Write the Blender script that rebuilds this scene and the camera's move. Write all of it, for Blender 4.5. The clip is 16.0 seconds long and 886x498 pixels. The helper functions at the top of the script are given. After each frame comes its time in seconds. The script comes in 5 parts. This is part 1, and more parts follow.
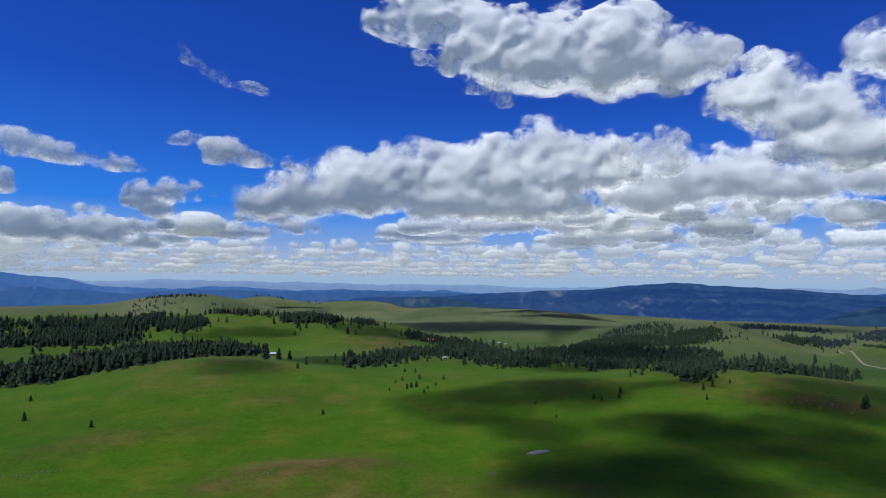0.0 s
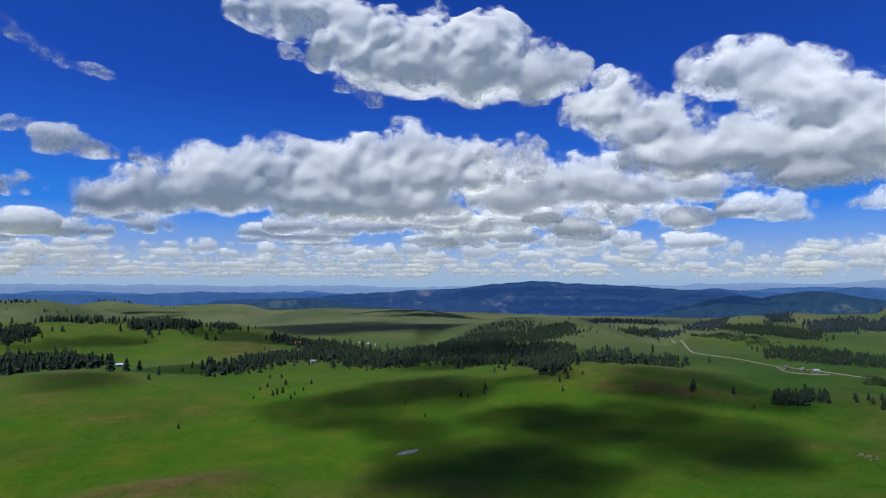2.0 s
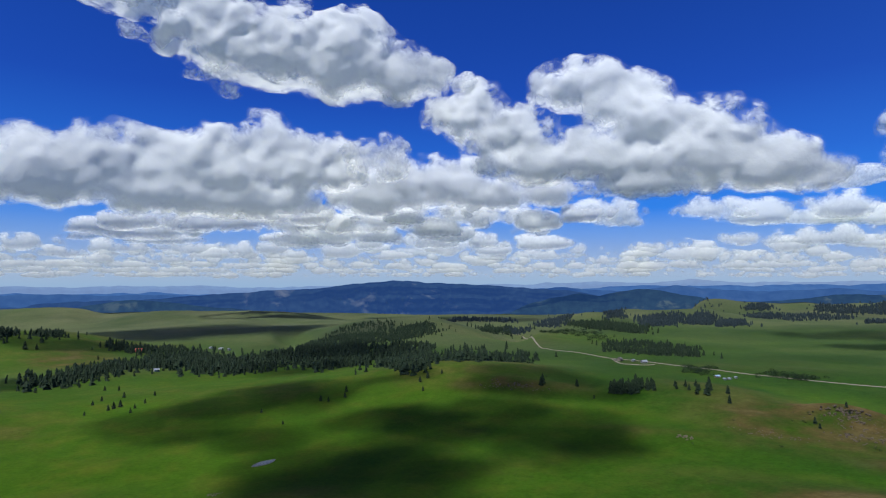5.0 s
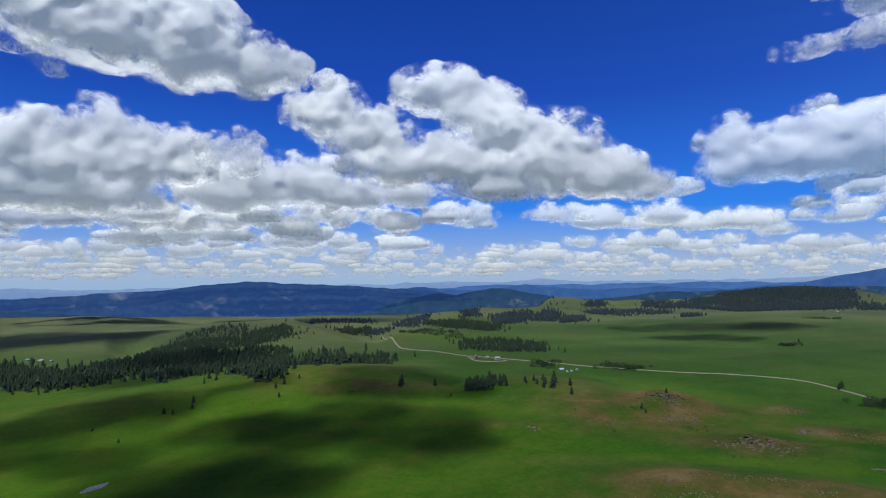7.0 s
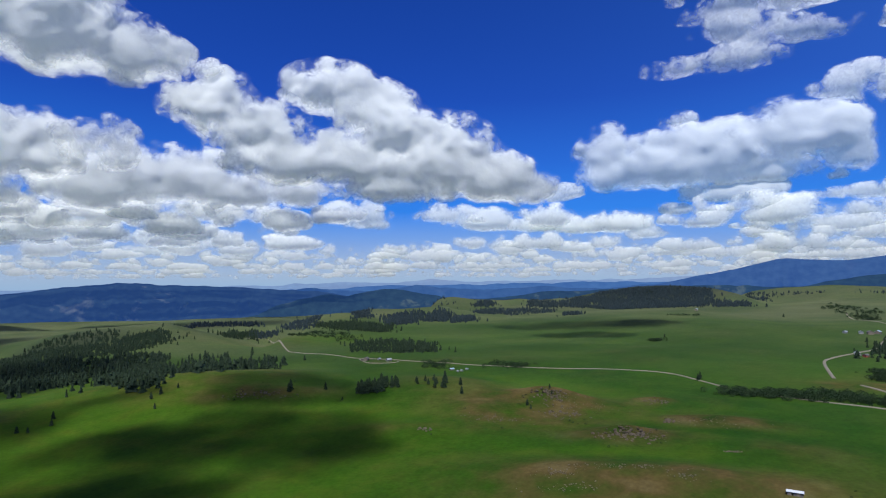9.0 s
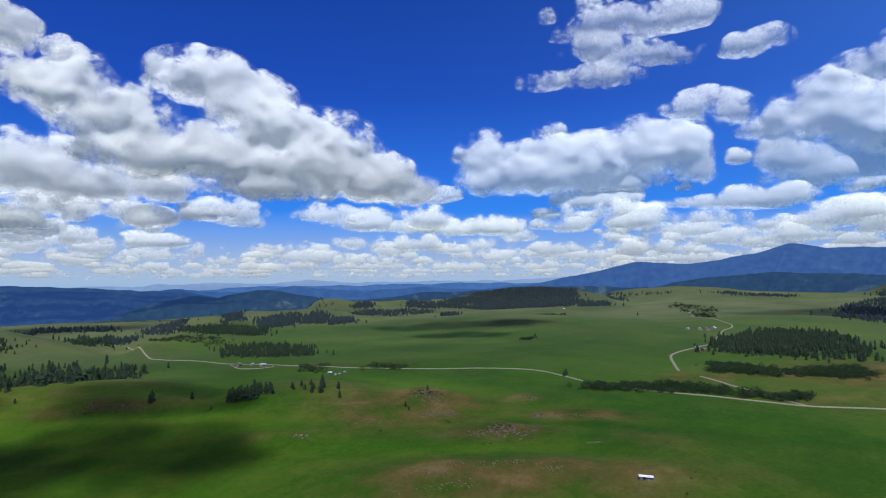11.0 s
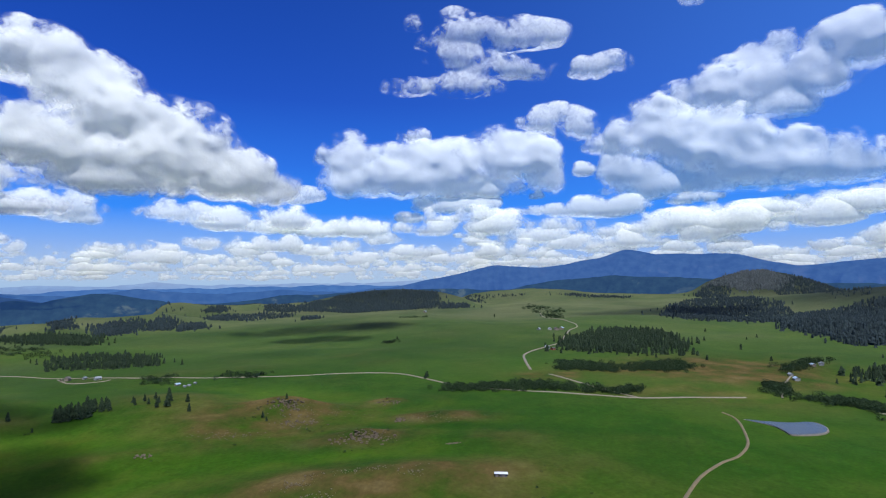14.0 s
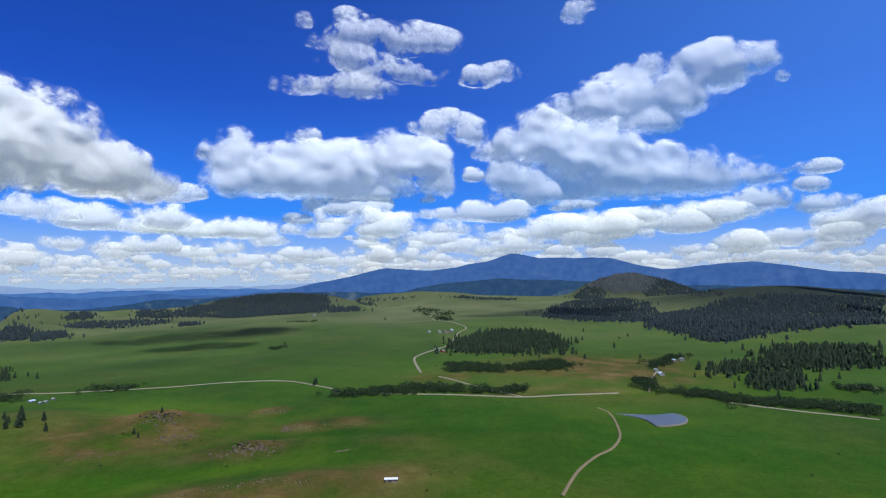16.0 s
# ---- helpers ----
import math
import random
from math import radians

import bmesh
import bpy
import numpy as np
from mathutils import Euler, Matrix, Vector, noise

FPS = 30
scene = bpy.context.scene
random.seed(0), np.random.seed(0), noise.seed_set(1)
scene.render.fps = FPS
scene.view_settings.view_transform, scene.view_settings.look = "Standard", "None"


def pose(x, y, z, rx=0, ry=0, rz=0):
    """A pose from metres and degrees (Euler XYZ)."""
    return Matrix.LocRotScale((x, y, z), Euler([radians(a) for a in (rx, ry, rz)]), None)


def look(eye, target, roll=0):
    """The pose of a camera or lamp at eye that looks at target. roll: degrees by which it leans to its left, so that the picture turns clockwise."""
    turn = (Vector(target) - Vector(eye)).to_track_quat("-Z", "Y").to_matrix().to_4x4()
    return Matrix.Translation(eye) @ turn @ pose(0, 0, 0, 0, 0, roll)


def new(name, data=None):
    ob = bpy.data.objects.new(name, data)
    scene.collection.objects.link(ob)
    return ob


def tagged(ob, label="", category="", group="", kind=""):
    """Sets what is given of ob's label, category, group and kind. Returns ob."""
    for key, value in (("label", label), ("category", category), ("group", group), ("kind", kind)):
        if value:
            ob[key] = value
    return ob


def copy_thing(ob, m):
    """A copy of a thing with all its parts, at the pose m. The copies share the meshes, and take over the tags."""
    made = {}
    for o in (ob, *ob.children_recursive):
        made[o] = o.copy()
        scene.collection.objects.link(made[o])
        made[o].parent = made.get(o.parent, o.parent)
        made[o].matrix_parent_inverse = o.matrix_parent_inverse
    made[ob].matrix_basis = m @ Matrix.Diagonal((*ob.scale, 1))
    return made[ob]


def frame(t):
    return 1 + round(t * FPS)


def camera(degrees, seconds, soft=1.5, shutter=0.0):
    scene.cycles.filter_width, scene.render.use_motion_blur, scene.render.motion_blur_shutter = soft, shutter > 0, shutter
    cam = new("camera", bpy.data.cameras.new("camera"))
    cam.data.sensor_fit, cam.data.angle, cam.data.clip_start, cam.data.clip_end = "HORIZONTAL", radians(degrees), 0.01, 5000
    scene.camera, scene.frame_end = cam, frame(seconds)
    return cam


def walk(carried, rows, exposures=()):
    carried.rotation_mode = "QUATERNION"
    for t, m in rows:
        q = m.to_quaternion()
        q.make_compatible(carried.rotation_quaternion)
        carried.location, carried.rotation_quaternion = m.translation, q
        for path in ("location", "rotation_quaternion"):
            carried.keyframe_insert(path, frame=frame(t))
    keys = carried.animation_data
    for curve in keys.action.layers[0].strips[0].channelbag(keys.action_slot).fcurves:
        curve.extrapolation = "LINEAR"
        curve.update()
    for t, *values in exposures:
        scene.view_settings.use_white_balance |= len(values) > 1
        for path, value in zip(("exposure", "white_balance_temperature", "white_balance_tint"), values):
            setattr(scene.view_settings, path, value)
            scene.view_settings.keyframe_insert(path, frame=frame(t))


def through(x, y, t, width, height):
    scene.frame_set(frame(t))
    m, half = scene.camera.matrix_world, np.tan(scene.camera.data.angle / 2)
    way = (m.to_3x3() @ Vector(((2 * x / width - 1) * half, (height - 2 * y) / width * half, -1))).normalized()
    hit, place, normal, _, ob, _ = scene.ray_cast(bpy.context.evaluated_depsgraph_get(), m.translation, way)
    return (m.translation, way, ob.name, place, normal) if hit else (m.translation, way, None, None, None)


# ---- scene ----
cam = camera(74.4, 16.0, soft=1.15)
EYE = 120.0  # the drone turns about 120 m above the meadow, rising slowly and hardly drifting
CLIMB = 0.82  # metres a second
TURNS = [  # seconds, yaw, tilt, lean
    (0.0, 0.16, 2.93, -0.67), (0.5, -2.78, 2.98, -0.58), (1.0, -6.51, 3.00, -0.40), (1.5, -9.76, 2.98, -0.28),
    (2.0, -12.61, 2.99, -0.08), (2.5, -14.71, 3.03, -0.13), (3.0, -17.00, 3.01, -0.05), (5.5, -29.41, 2.94, 0.07),
    (6.0, -33.17, 2.95, 0.16), (6.5, -36.42, 2.94, 0.24), (7.0, -39.83, 2.90, 0.30), (7.5, -42.61, 2.88, 0.34),
    (8.0, -45.49, 2.85, 0.42), (8.5, -48.07, 2.84, 0.31), (9.0, -50.39, 2.87, 0.42), (9.5, -53.42, 2.84, 0.30),
    (10.0, -56.74, 2.84, 0.31), (12.5, -68.70, 2.97, 0.21), (13.0, -71.01, 3.00, 0.28), (13.5, -73.39, 3.01, 0.25),
    (14.0, -75.56, 3.04, 0.21), (14.5, -78.00, 3.07, 0.26), (15.0, -80.32, 3.13, 0.22), (15.5, -83.11, 3.21, 0.28),
    (16.0, -86.22, 3.26, 0.31),
]
walk(cam, [(t, pose(0.25 * (8 - t), 0.18 * (t - 8), EYE + CLIMB * (t - 8), 90 + tilt, lean, yaw)) for t, yaw, tilt, lean in TURNS],
     exposures=((0.0, 0.14, 5950, 10), (10.0, 0.18, 5950, 10), (12.5, 0.36, 5950, 10), (16.0, 0.38, 5950, 10)))

# ---- sky, sun, exposure ----
SUN_AZ, SUN_EL = 238.0, 63.0  # degrees clockwise from +y, degrees above the horizon
world = bpy.data.worlds.new("summer_sky")
scene.world = world
world.use_nodes = True
wn = world.node_tree
sky = wn.nodes.new("ShaderNodeTexSky")
sky.sky_type = "NISHITA"
sky.sun_disc = False
sky.sun_elevation = radians(SUN_EL)
sky.sun_rotation = radians(SUN_AZ)
sky.altitude = 1200
sky.air_density = 1.0
sky.dust_density = 0.0
sky.ozone_density = 4.0
tone = wn.nodes.new("ShaderNodeMix")  # the clear, dry air of the hills: a deeper blue
tone.data_type, tone.blend_type = "RGBA", "MULTIPLY"
tone.inputs["Factor"].default_value = 1.0
tone.inputs["B"].default_value = (0.142, 0.360, 1.10, 1)
wn.links.new(sky.outputs["Color"], tone.inputs["A"])
back = wn.nodes["Background"]
wn.links.new(tone.outputs["Result"], back.inputs["Color"])
back.inputs["Strength"].default_value = 0.08
scene.cycles.transparent_max_bounces = 24

sun = new("sun", bpy.data.lights.new("sun", "SUN"))
sun.data.energy = 4.5
sun.data.angle = radians(0.55)
sun.data.color = (1.0, 0.975, 0.94)
_a, _e = radians(SUN_AZ), radians(SUN_EL)
SUN_DIR = Vector((math.sin(_a) * math.cos(_e), math.cos(_a) * math.cos(_e), math.sin(_e)))
sun.matrix_world = look(SUN_DIR * 1000, (0, 0, 0))


# ---- small helpers ----
def polar(az, d):
    """Plan place at a bearing (degrees clockwise from +y) and a distance from the drone's mast point."""
    return d * math.sin(radians(az)), d * math.cos(radians(az))


def mesh_from(name, verts, faces, material, smooth=True):
    me = bpy.data.meshes.new(name)
    verts = np.asarray(verts, dtype=np.float32)
    faces = np.asarray(faces, dtype=np.int32)
    n = faces.shape[1]
    me.vertices.add(len(verts))
    me.vertices.foreach_set("co", verts.ravel())
    me.loops.add(faces.size)
    me.loops.foreach_set("vertex_index", faces.ravel())
    me.polygons.add(len(faces))
    me.polygons.foreach_set("loop_start", np.arange(len(faces), dtype=np.int32) * n)
    me.polygons.foreach_set("use_smooth", np.full(len(faces), smooth))
    me.update(calc_edges=True)
    me.materials.append(material)
    return me


def part(name, data, material, parent, label=""):
    """Link a bmesh or mesh as one mesh object under a thing."""
    if isinstance(data, bmesh.types.BMesh):
        me = bpy.data.meshes.new(name)
        data.to_mesh(me)
        data.free()
        me.materials.append(material)
    else:
        me = data
    ob = new(name, me)
    ob.parent = parent
    if label:
        tagged(ob, label)
    return ob


def lattice(seed, n=64):
    return np.random.RandomState(seed).rand(n, n).astype(np.float64) * 2 - 1


_L = [lattice(11), lattice(12), lattice(13)]


def smooth_noise(x, y, wave, which=0):
    """Smooth value noise in -1..1 with the given wavelength in metres."""
    g = _L[which]
    u, v = np.asarray(x) / wave + 17.3, np.asarray(y) / wave + 5.9
    i, j = np.floor(u).astype(int), np.floor(v).astype(int)
    fu, fv = u - i, v - j
    fu, fv = fu * fu * fu * (fu * (fu * 6 - 15) + 10), fv * fv * fv * (fv * (fv * 6 - 15) + 10)
    i0, j0, i1, j1 = i % 64, j % 64, (i + 1) % 64, (j + 1) % 64
    return (g[i0, j0] * (1 - fu) + g[i1, j0] * fu) * (1 - fv) + (g[i0, j1] * (1 - fu) + g[i1, j1] * fu) * fv


# ---- the lie of the land: bearing, distance, half width across, half depth, height ----
HILLS = [
    (-22, 700, 130, 150, 27), (34, 1150, 150, 130, 12), (28, 660, 150, 110, 25), (50, 600, 70, 70, 13),
    (4, 620, 130, 100, 8), (-4, 860, 120, 80, 9),
]
SWELLS = [
    (26, 3400, 1500, 1250, -68), (-25, 2700, 1300, 900, -60), (56, 3300, 900, 700, -45),
    (84, 420, 200, 120, 4), (103.8, 3700, 270, 300, 136), (107.8, 3650, 250, 240, 62), (100.5, 3560, 200, 200, 45), (116, 2600, 620, 400, 88), (122, 1500, 420, 260, 25), (95, 700, 150, 100, 6),
    (80, 1500, 500, 220, 10), (92, 1750, 180, 120, 18),
]
KNOLLS = [
    (60.5, 562, 46, 26, 15), (67.5, 456, 25, 13, 7), (75, 516, 38, 15, 5.5), (70, 592, 17, 9, 3.5), (69, 355, 85, 26, 7),
    (54, 520, 40, 22, 5), (-11, 372, 60, 26, 6), (34, 585, 60, 18, 5), (46, 470, 45, 18, 3.5), (80, 430, 50, 30, 3), (-30, 480, 70, 40, 4), (12, 330, 60, 28, 4),
]
RIDGES = []


def ridge(dist, deep, crest):
    """A ridge across the view at one distance: bearing and height over the meadow along its crest."""
    a = np.arange(crest[0][0], crest[-1][0], 0.2)
    h = np.interp(a, [q[0] for q in crest], [q[1] for q in crest])
    h = np.convolve(np.pad(h, 5, mode="edge"), np.hanning(13)[1:-1] / np.hanning(13).sum(), mode="valid")
    RIDGES.append((dist, deep, a, h))


ridge(1300, 190, [(-40.3, 50), (-37.6, 48), (-34.2, 46), (-31.1, 41), (-28.6, 37), (-26.7, 37), (-23.5, 43), (-21.4, 47), (-18.3, 46), (-13.6, 37), (-10.2, 32), (-6.6, 24), (-3.4, 7), (0.9, -18)])
ridge(2300, 260, [(-40.3, 19), (-35.3, 18), (-30.4, 20), (-28.6, 31), (-26.7, 47), (-24.0, 55), (-22.3, 55), (-20.1, 42), (-18.3, 23), (-15.6, 1), (-12.7, -15)])
ridge(3000, 260, [(-22.7, -15), (-21.0, 1), (-18.8, 15), (-16.8, 29), (-15.1, 10), (-12.7, -5), (-10.7, -3), (-7.6, 4), (-5.5, -2), (-3.4, -31)])
ridge(2700, 260, [(-6.0, -65), (-3.9, -41), (-1.8, -19), (-0.2, -6), (2.0, -9), (6.6, -16), (10.2, -17), (13.0, -32), (16.2, -60), (18.8, -91)])
ridge(1400, 210, [(10.2, -51), (11.9, -32), (14.0, -10), (16.2, 11), (18.3, 22), (21.4, 26), (25.0, 28), (26.4, 19), (28.4, 6), (30.7, -10), (32.9, -27), (35.0, -49)])
ridge(1700, 130, [(35.0, -17), (36.5, -7), (37.7, 5), (39.3, 22), (41.5, 23), (43.7, 8), (45.5, -16)])
ridge(2050, 150, [(40.6, -16), (41.9, 3), (43.2, 16), (45.0, 14), (48.4, 18), (50.8, 23), (52.3, 24), (54.4, 1)])
ridge(2650, 200, [(48.4, 9), (49.8, 29), (51.3, 40), (53.3, 26), (56.5, 19), (58.6, 28), (61.3, 34), (64.0, 20), (66.2, -6)])
ridge(1950, 200, [(50.8, -17), (53.3, -5), (56.5, -7), (61.3, -6), (64.0, 2), (68.6, 8), (72.2, 13), (75.0, 15)])
ridge(2900, 250, [(58.0, -30), (60.7, -4), (62.9, 25), (65.1, 49), (68.6, 73), (72.2, 77), (75.0, 65), (77.1, 40), (78.7, 7), (80.3, -20)])
ridge(3500, 330, [(76.6, 20), (78.2, 37), (80.3, 53), (82.4, 59), (84.0, 69), (86.0, 65), (88.0, 55), (90.4, 40), (95.0, 35), (99.3, 36)])


def land(x, y):
    """Height of the ground at a place of the plan, in metres."""
    x, y = np.asarray(x, dtype=np.float64), np.asarray(y, dtype=np.float64)
    d = np.hypot(x, y)
    far = np.clip((d - 250) / 900, 0, 1)
    z = smooth_noise(x, y, 620, 0) * (3 + 8 * far) + smooth_noise(x, y, 240, 1) * (2.2 + 2.2 * far) + smooth_noise(x, y, 75, 2) * 1.1 + smooth_noise(x, y, 34, 0) * 0.3
    beyond = np.clip((d - 3000) / 1300, 0, 1)  # broad lower country past the hills, but for the high plain to the east
    side = np.abs((np.degrees(np.arctan2(x, y)) - 105 + 180) % 360 - 180)
    z = z - 120 * beyond * beyond * (3 - 2 * beyond) * np.clip((side - 28) / 10, 0, 1)
    for az, dist, wide, deep, high in HILLS + SWELLS + KNOLLS:
        s, c = math.sin(radians(az)), math.cos(radians(az))
        across, along = x * c - y * s, x * s + y * c - dist
        z = z + high * np.exp(-((across / wide) ** 2 + (along / deep) ** 2))
    bear = np.degrees(np.arctan2(x, y))
    rough = smooth_noise(x, y, 130, 1) * 2.2 + smooth_noise(x, y, 48, 2) * 0.8
    for dist, deep, a, h in RIDGES:
        span = min(2.5, 0.3 * (a[-1] - a[0]))
        hold = np.clip((bear - a[0] + 0.6) / span, 0, 1) * np.clip((a[-1] + 0.6 - bear) / span, 0, 1)
        hold = hold * hold * (3 - 2 * hold)
        away = d + 40 * smooth_noise(x, y, 300, 2) - dist
        g = np.exp(-(away / np.where(away < 0, deep, 0.7 * deep)) ** 2) * hold
        z = z + (np.interp(bear, a, h) + rough - z) * g
    return z + np.interp(bear, (-20, 0, 86, 180), (-6.2, -6.2, 6.6, 3.0)) * np.clip(d / 200, 0, 1)  # the country falls gently to the west
# ---- end of land ----


# ---- materials ----
def material(name):
    m = bpy.data.materials.new(name)
    m.use_nodes = True
    nt = m.node_tree
    return m, nt, nt.nodes["Principled BSDF"]


def coords(nt, scale=1.0, kind="Object"):
    tc = nt.nodes.new("ShaderNodeTexCoord")
    mp = nt.nodes.new("ShaderNodeMapping")
    mp.inputs["Scale"].default_value = (scale, scale, scale)
    nt.links.new(tc.outputs[kind], mp.inputs["Vector"])
    return mp.outputs["Vector"]


def noise_tex(nt, vec, scale, detail=4.0, rough=0.55, distort=0.0):
    n = nt.nodes.new("ShaderNodeTexNoise")
    n.inputs["Scale"].default_value = scale
    n.inputs["Detail"].default_value = detail
    n.inputs["Roughness"].default_value = rough
    n.inputs["Distortion"].default_value = distort
    nt.links.new(vec, n.inputs["Vector"])
    return n.outputs["Fac"]


def ramp(nt, fac, stops):
    r = nt.nodes.new("ShaderNodeValToRGB")
    el = r.color_ramp.elements
    while len(el) < len(stops):
        el.new(0.5)
    for e, (p, c) in zip(el, stops):
        e.position = p
        e.color = (*c, 1) if len(c) == 3 else c
    nt.links.new(fac, r.inputs["Fac"])
    return r.outputs["Color"]


def mix(nt, fac, a, b, blend="MIX"):
    m = nt.nodes.new("ShaderNodeMix")
    m.data_type = "RGBA"
    m.blend_type = blend
    for sock, v in ((m.inputs["Factor"], fac), (m.inputs["A"], a), (m.inputs["B"], b)):
        if isinstance(v, (int, float)):
            sock.default_value = v
        elif isinstance(v, tuple):
            sock.default_value = (*v, 1)
        else:
            nt.links.new(v, sock)
    return m.outputs["Result"]


def bump(nt, bsdf, height, strength=0.4, dist=1.0):
    b = nt.nodes.new("ShaderNodeBump")
    b.inputs["Strength"].default_value = strength
    b.inputs["Distance"].default_value = dist
    nt.links.new(height, b.inputs["Height"])
    nt.links.new(b.outputs["Normal"], bsdf.inputs["Normal"])


def attribute(nt, name):
    a = nt.nodes.new("ShaderNodeAttribute")
    a.attribute_name = name
    return a.outputs["Fac"]


def grass_material():
    m, nt, b = material("meadow_grass")
    v = coords(nt)
    wide = noise_tex(nt, v, 0.0045, 5, 0.55, 0.6)
    mid = noise_tex(nt, v, 0.03, 6, 0.6)
    fine = noise_tex(nt, v, 0.35, 4, 0.65)
    green = ramp(nt, wide, [(0.32, (0.011, 0.042, 0.002)), (0.5, (0.020, 0.059, 0.0025)), (0.68, (0.048, 0.076, 0.007))])
    green = mix(nt, 0.5, green, ramp(nt, mid, [(0.3, (0.012, 0.046, 0.002)), (0.72, (0.034, 0.068, 0.005))]))
    lush = attribute(nt, "lush")
    green = mix(nt, lush, green, ramp(nt, mid, [(0.3, (0.034, 0.080, 0.002)), (0.5, (0.046, 0.088, 0.003)), (0.7, (0.074, 0.092, 0.006))]))
    straw = ramp(nt, mid, [(0.3, (0.043, 0.036, 0.009)), (0.55, (0.079, 0.054, 0.016)), (0.75, (0.118, 0.086, 0.033))])
    dry = attribute(nt, "dry")
    edge = nt.nodes.new("ShaderNodeMath")
    edge.operation = "MULTIPLY"
    nt.links.new(dry, edge.inputs[0])
    nt.links.new(ramp(nt, mid, [(0.34, (0.3, 0.3, 0.3)), (0.56, (1, 1, 1))]), edge.inputs[1])
    col = mix(nt, edge.outputs[0], green, straw)
    # tan slopes, and distant haze painted into the grass colour
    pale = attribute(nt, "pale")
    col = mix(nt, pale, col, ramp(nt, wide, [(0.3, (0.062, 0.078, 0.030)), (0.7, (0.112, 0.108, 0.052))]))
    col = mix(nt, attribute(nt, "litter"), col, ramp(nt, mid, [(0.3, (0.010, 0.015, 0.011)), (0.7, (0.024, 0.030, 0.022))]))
    broad = noise_tex(nt, v, 0.0021, 4, 0.6, 0.8)
    col = mix(nt, 0.55, col, ramp(nt, broad, [(0.36, (0.34, 0.36, 0.36)), (0.64, (0.64, 0.62, 0.56))]), "OVERLAY")
    tuft = noise_tex(nt, v, 0.11, 5, 0.7)
    col = mix(nt, 0.35, col, ramp(nt, tuft, [(0.3, (0.30, 0.30, 0.30)), (0.7, (0.70, 0.70, 0.70))]), "OVERLAY")
    col = mix(nt, 0.32, col, ramp(nt, fine, [(0.3, (0.25, 0.25, 0.25)), (0.7, (0.75, 0.75, 0.75))]), "OVERLAY")
    col = mix(nt, 1.0, col, (0.885, 0.94, 0.98), "MULTIPLY")
    nt.links.new(col, b.inputs["Base Color"])
    b.inputs["Roughness"].default_value = 0.9
    b.inputs["Specular IOR Level"].default_value = 0.05
    bump(nt, b, mix(nt, 0.5, fine, mid), 0.3, 1.0)
    return m


def needle_material(name, dark, lit):
    m, nt, b = material(name)
    g = nt.nodes.new("ShaderNodeNewGeometry")
    v = coords(nt)
    n = noise_tex(nt, v, 0.6, 3, 0.6)
    f = mix(nt, 0.5, g.outputs["Random Per Island"], n)
    nt.links.new(ramp(nt, f, [(0.25, dark), (0.75, lit)]), b.inputs["Base Color"])
    b.inputs["Roughness"].default_value = 0.8
    b.inputs["Specular IOR Level"].default_value = 0.2
    return m


def plain_material(name, lo, hi, scale=1.0, rough=0.8, metal=0.0, relief=0.3):
    m, nt, b = material(name)
    v = coords(nt)
    n = noise_tex(nt, v, scale, 5, 0.6)
    f = noise_tex(nt, v, scale * 7, 4, 0.6)
    c = mix(nt, 0.35, ramp(nt, n, [(0.3, lo), (0.7, hi)]), ramp(nt, f, [(0.3, lo), (0.7, hi)]))
    nt.links.new(c, b.inputs["Base Color"])
    b.inputs["Roughness"].default_value = rough
    b.inputs["Metallic"].default_value = metal
    if relief:
        bump(nt, b, f, relief, 0.3)
    return m


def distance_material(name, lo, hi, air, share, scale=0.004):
    """Far backdrop: wooded slopes, the blue haze before them painted in as emission."""
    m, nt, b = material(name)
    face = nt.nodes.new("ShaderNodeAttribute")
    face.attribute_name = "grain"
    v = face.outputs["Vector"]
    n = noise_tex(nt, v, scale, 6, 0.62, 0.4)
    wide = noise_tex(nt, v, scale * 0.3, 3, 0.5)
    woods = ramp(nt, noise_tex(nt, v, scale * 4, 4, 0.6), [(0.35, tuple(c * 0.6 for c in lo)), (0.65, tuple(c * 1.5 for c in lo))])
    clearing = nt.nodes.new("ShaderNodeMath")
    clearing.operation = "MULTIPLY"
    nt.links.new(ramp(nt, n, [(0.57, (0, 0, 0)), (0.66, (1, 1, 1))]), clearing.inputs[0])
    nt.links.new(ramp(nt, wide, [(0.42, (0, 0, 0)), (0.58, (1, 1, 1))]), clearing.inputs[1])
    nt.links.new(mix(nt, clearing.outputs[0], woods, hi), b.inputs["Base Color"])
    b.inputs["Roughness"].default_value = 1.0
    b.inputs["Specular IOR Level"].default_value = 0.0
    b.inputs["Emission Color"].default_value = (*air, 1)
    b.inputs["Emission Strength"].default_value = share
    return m


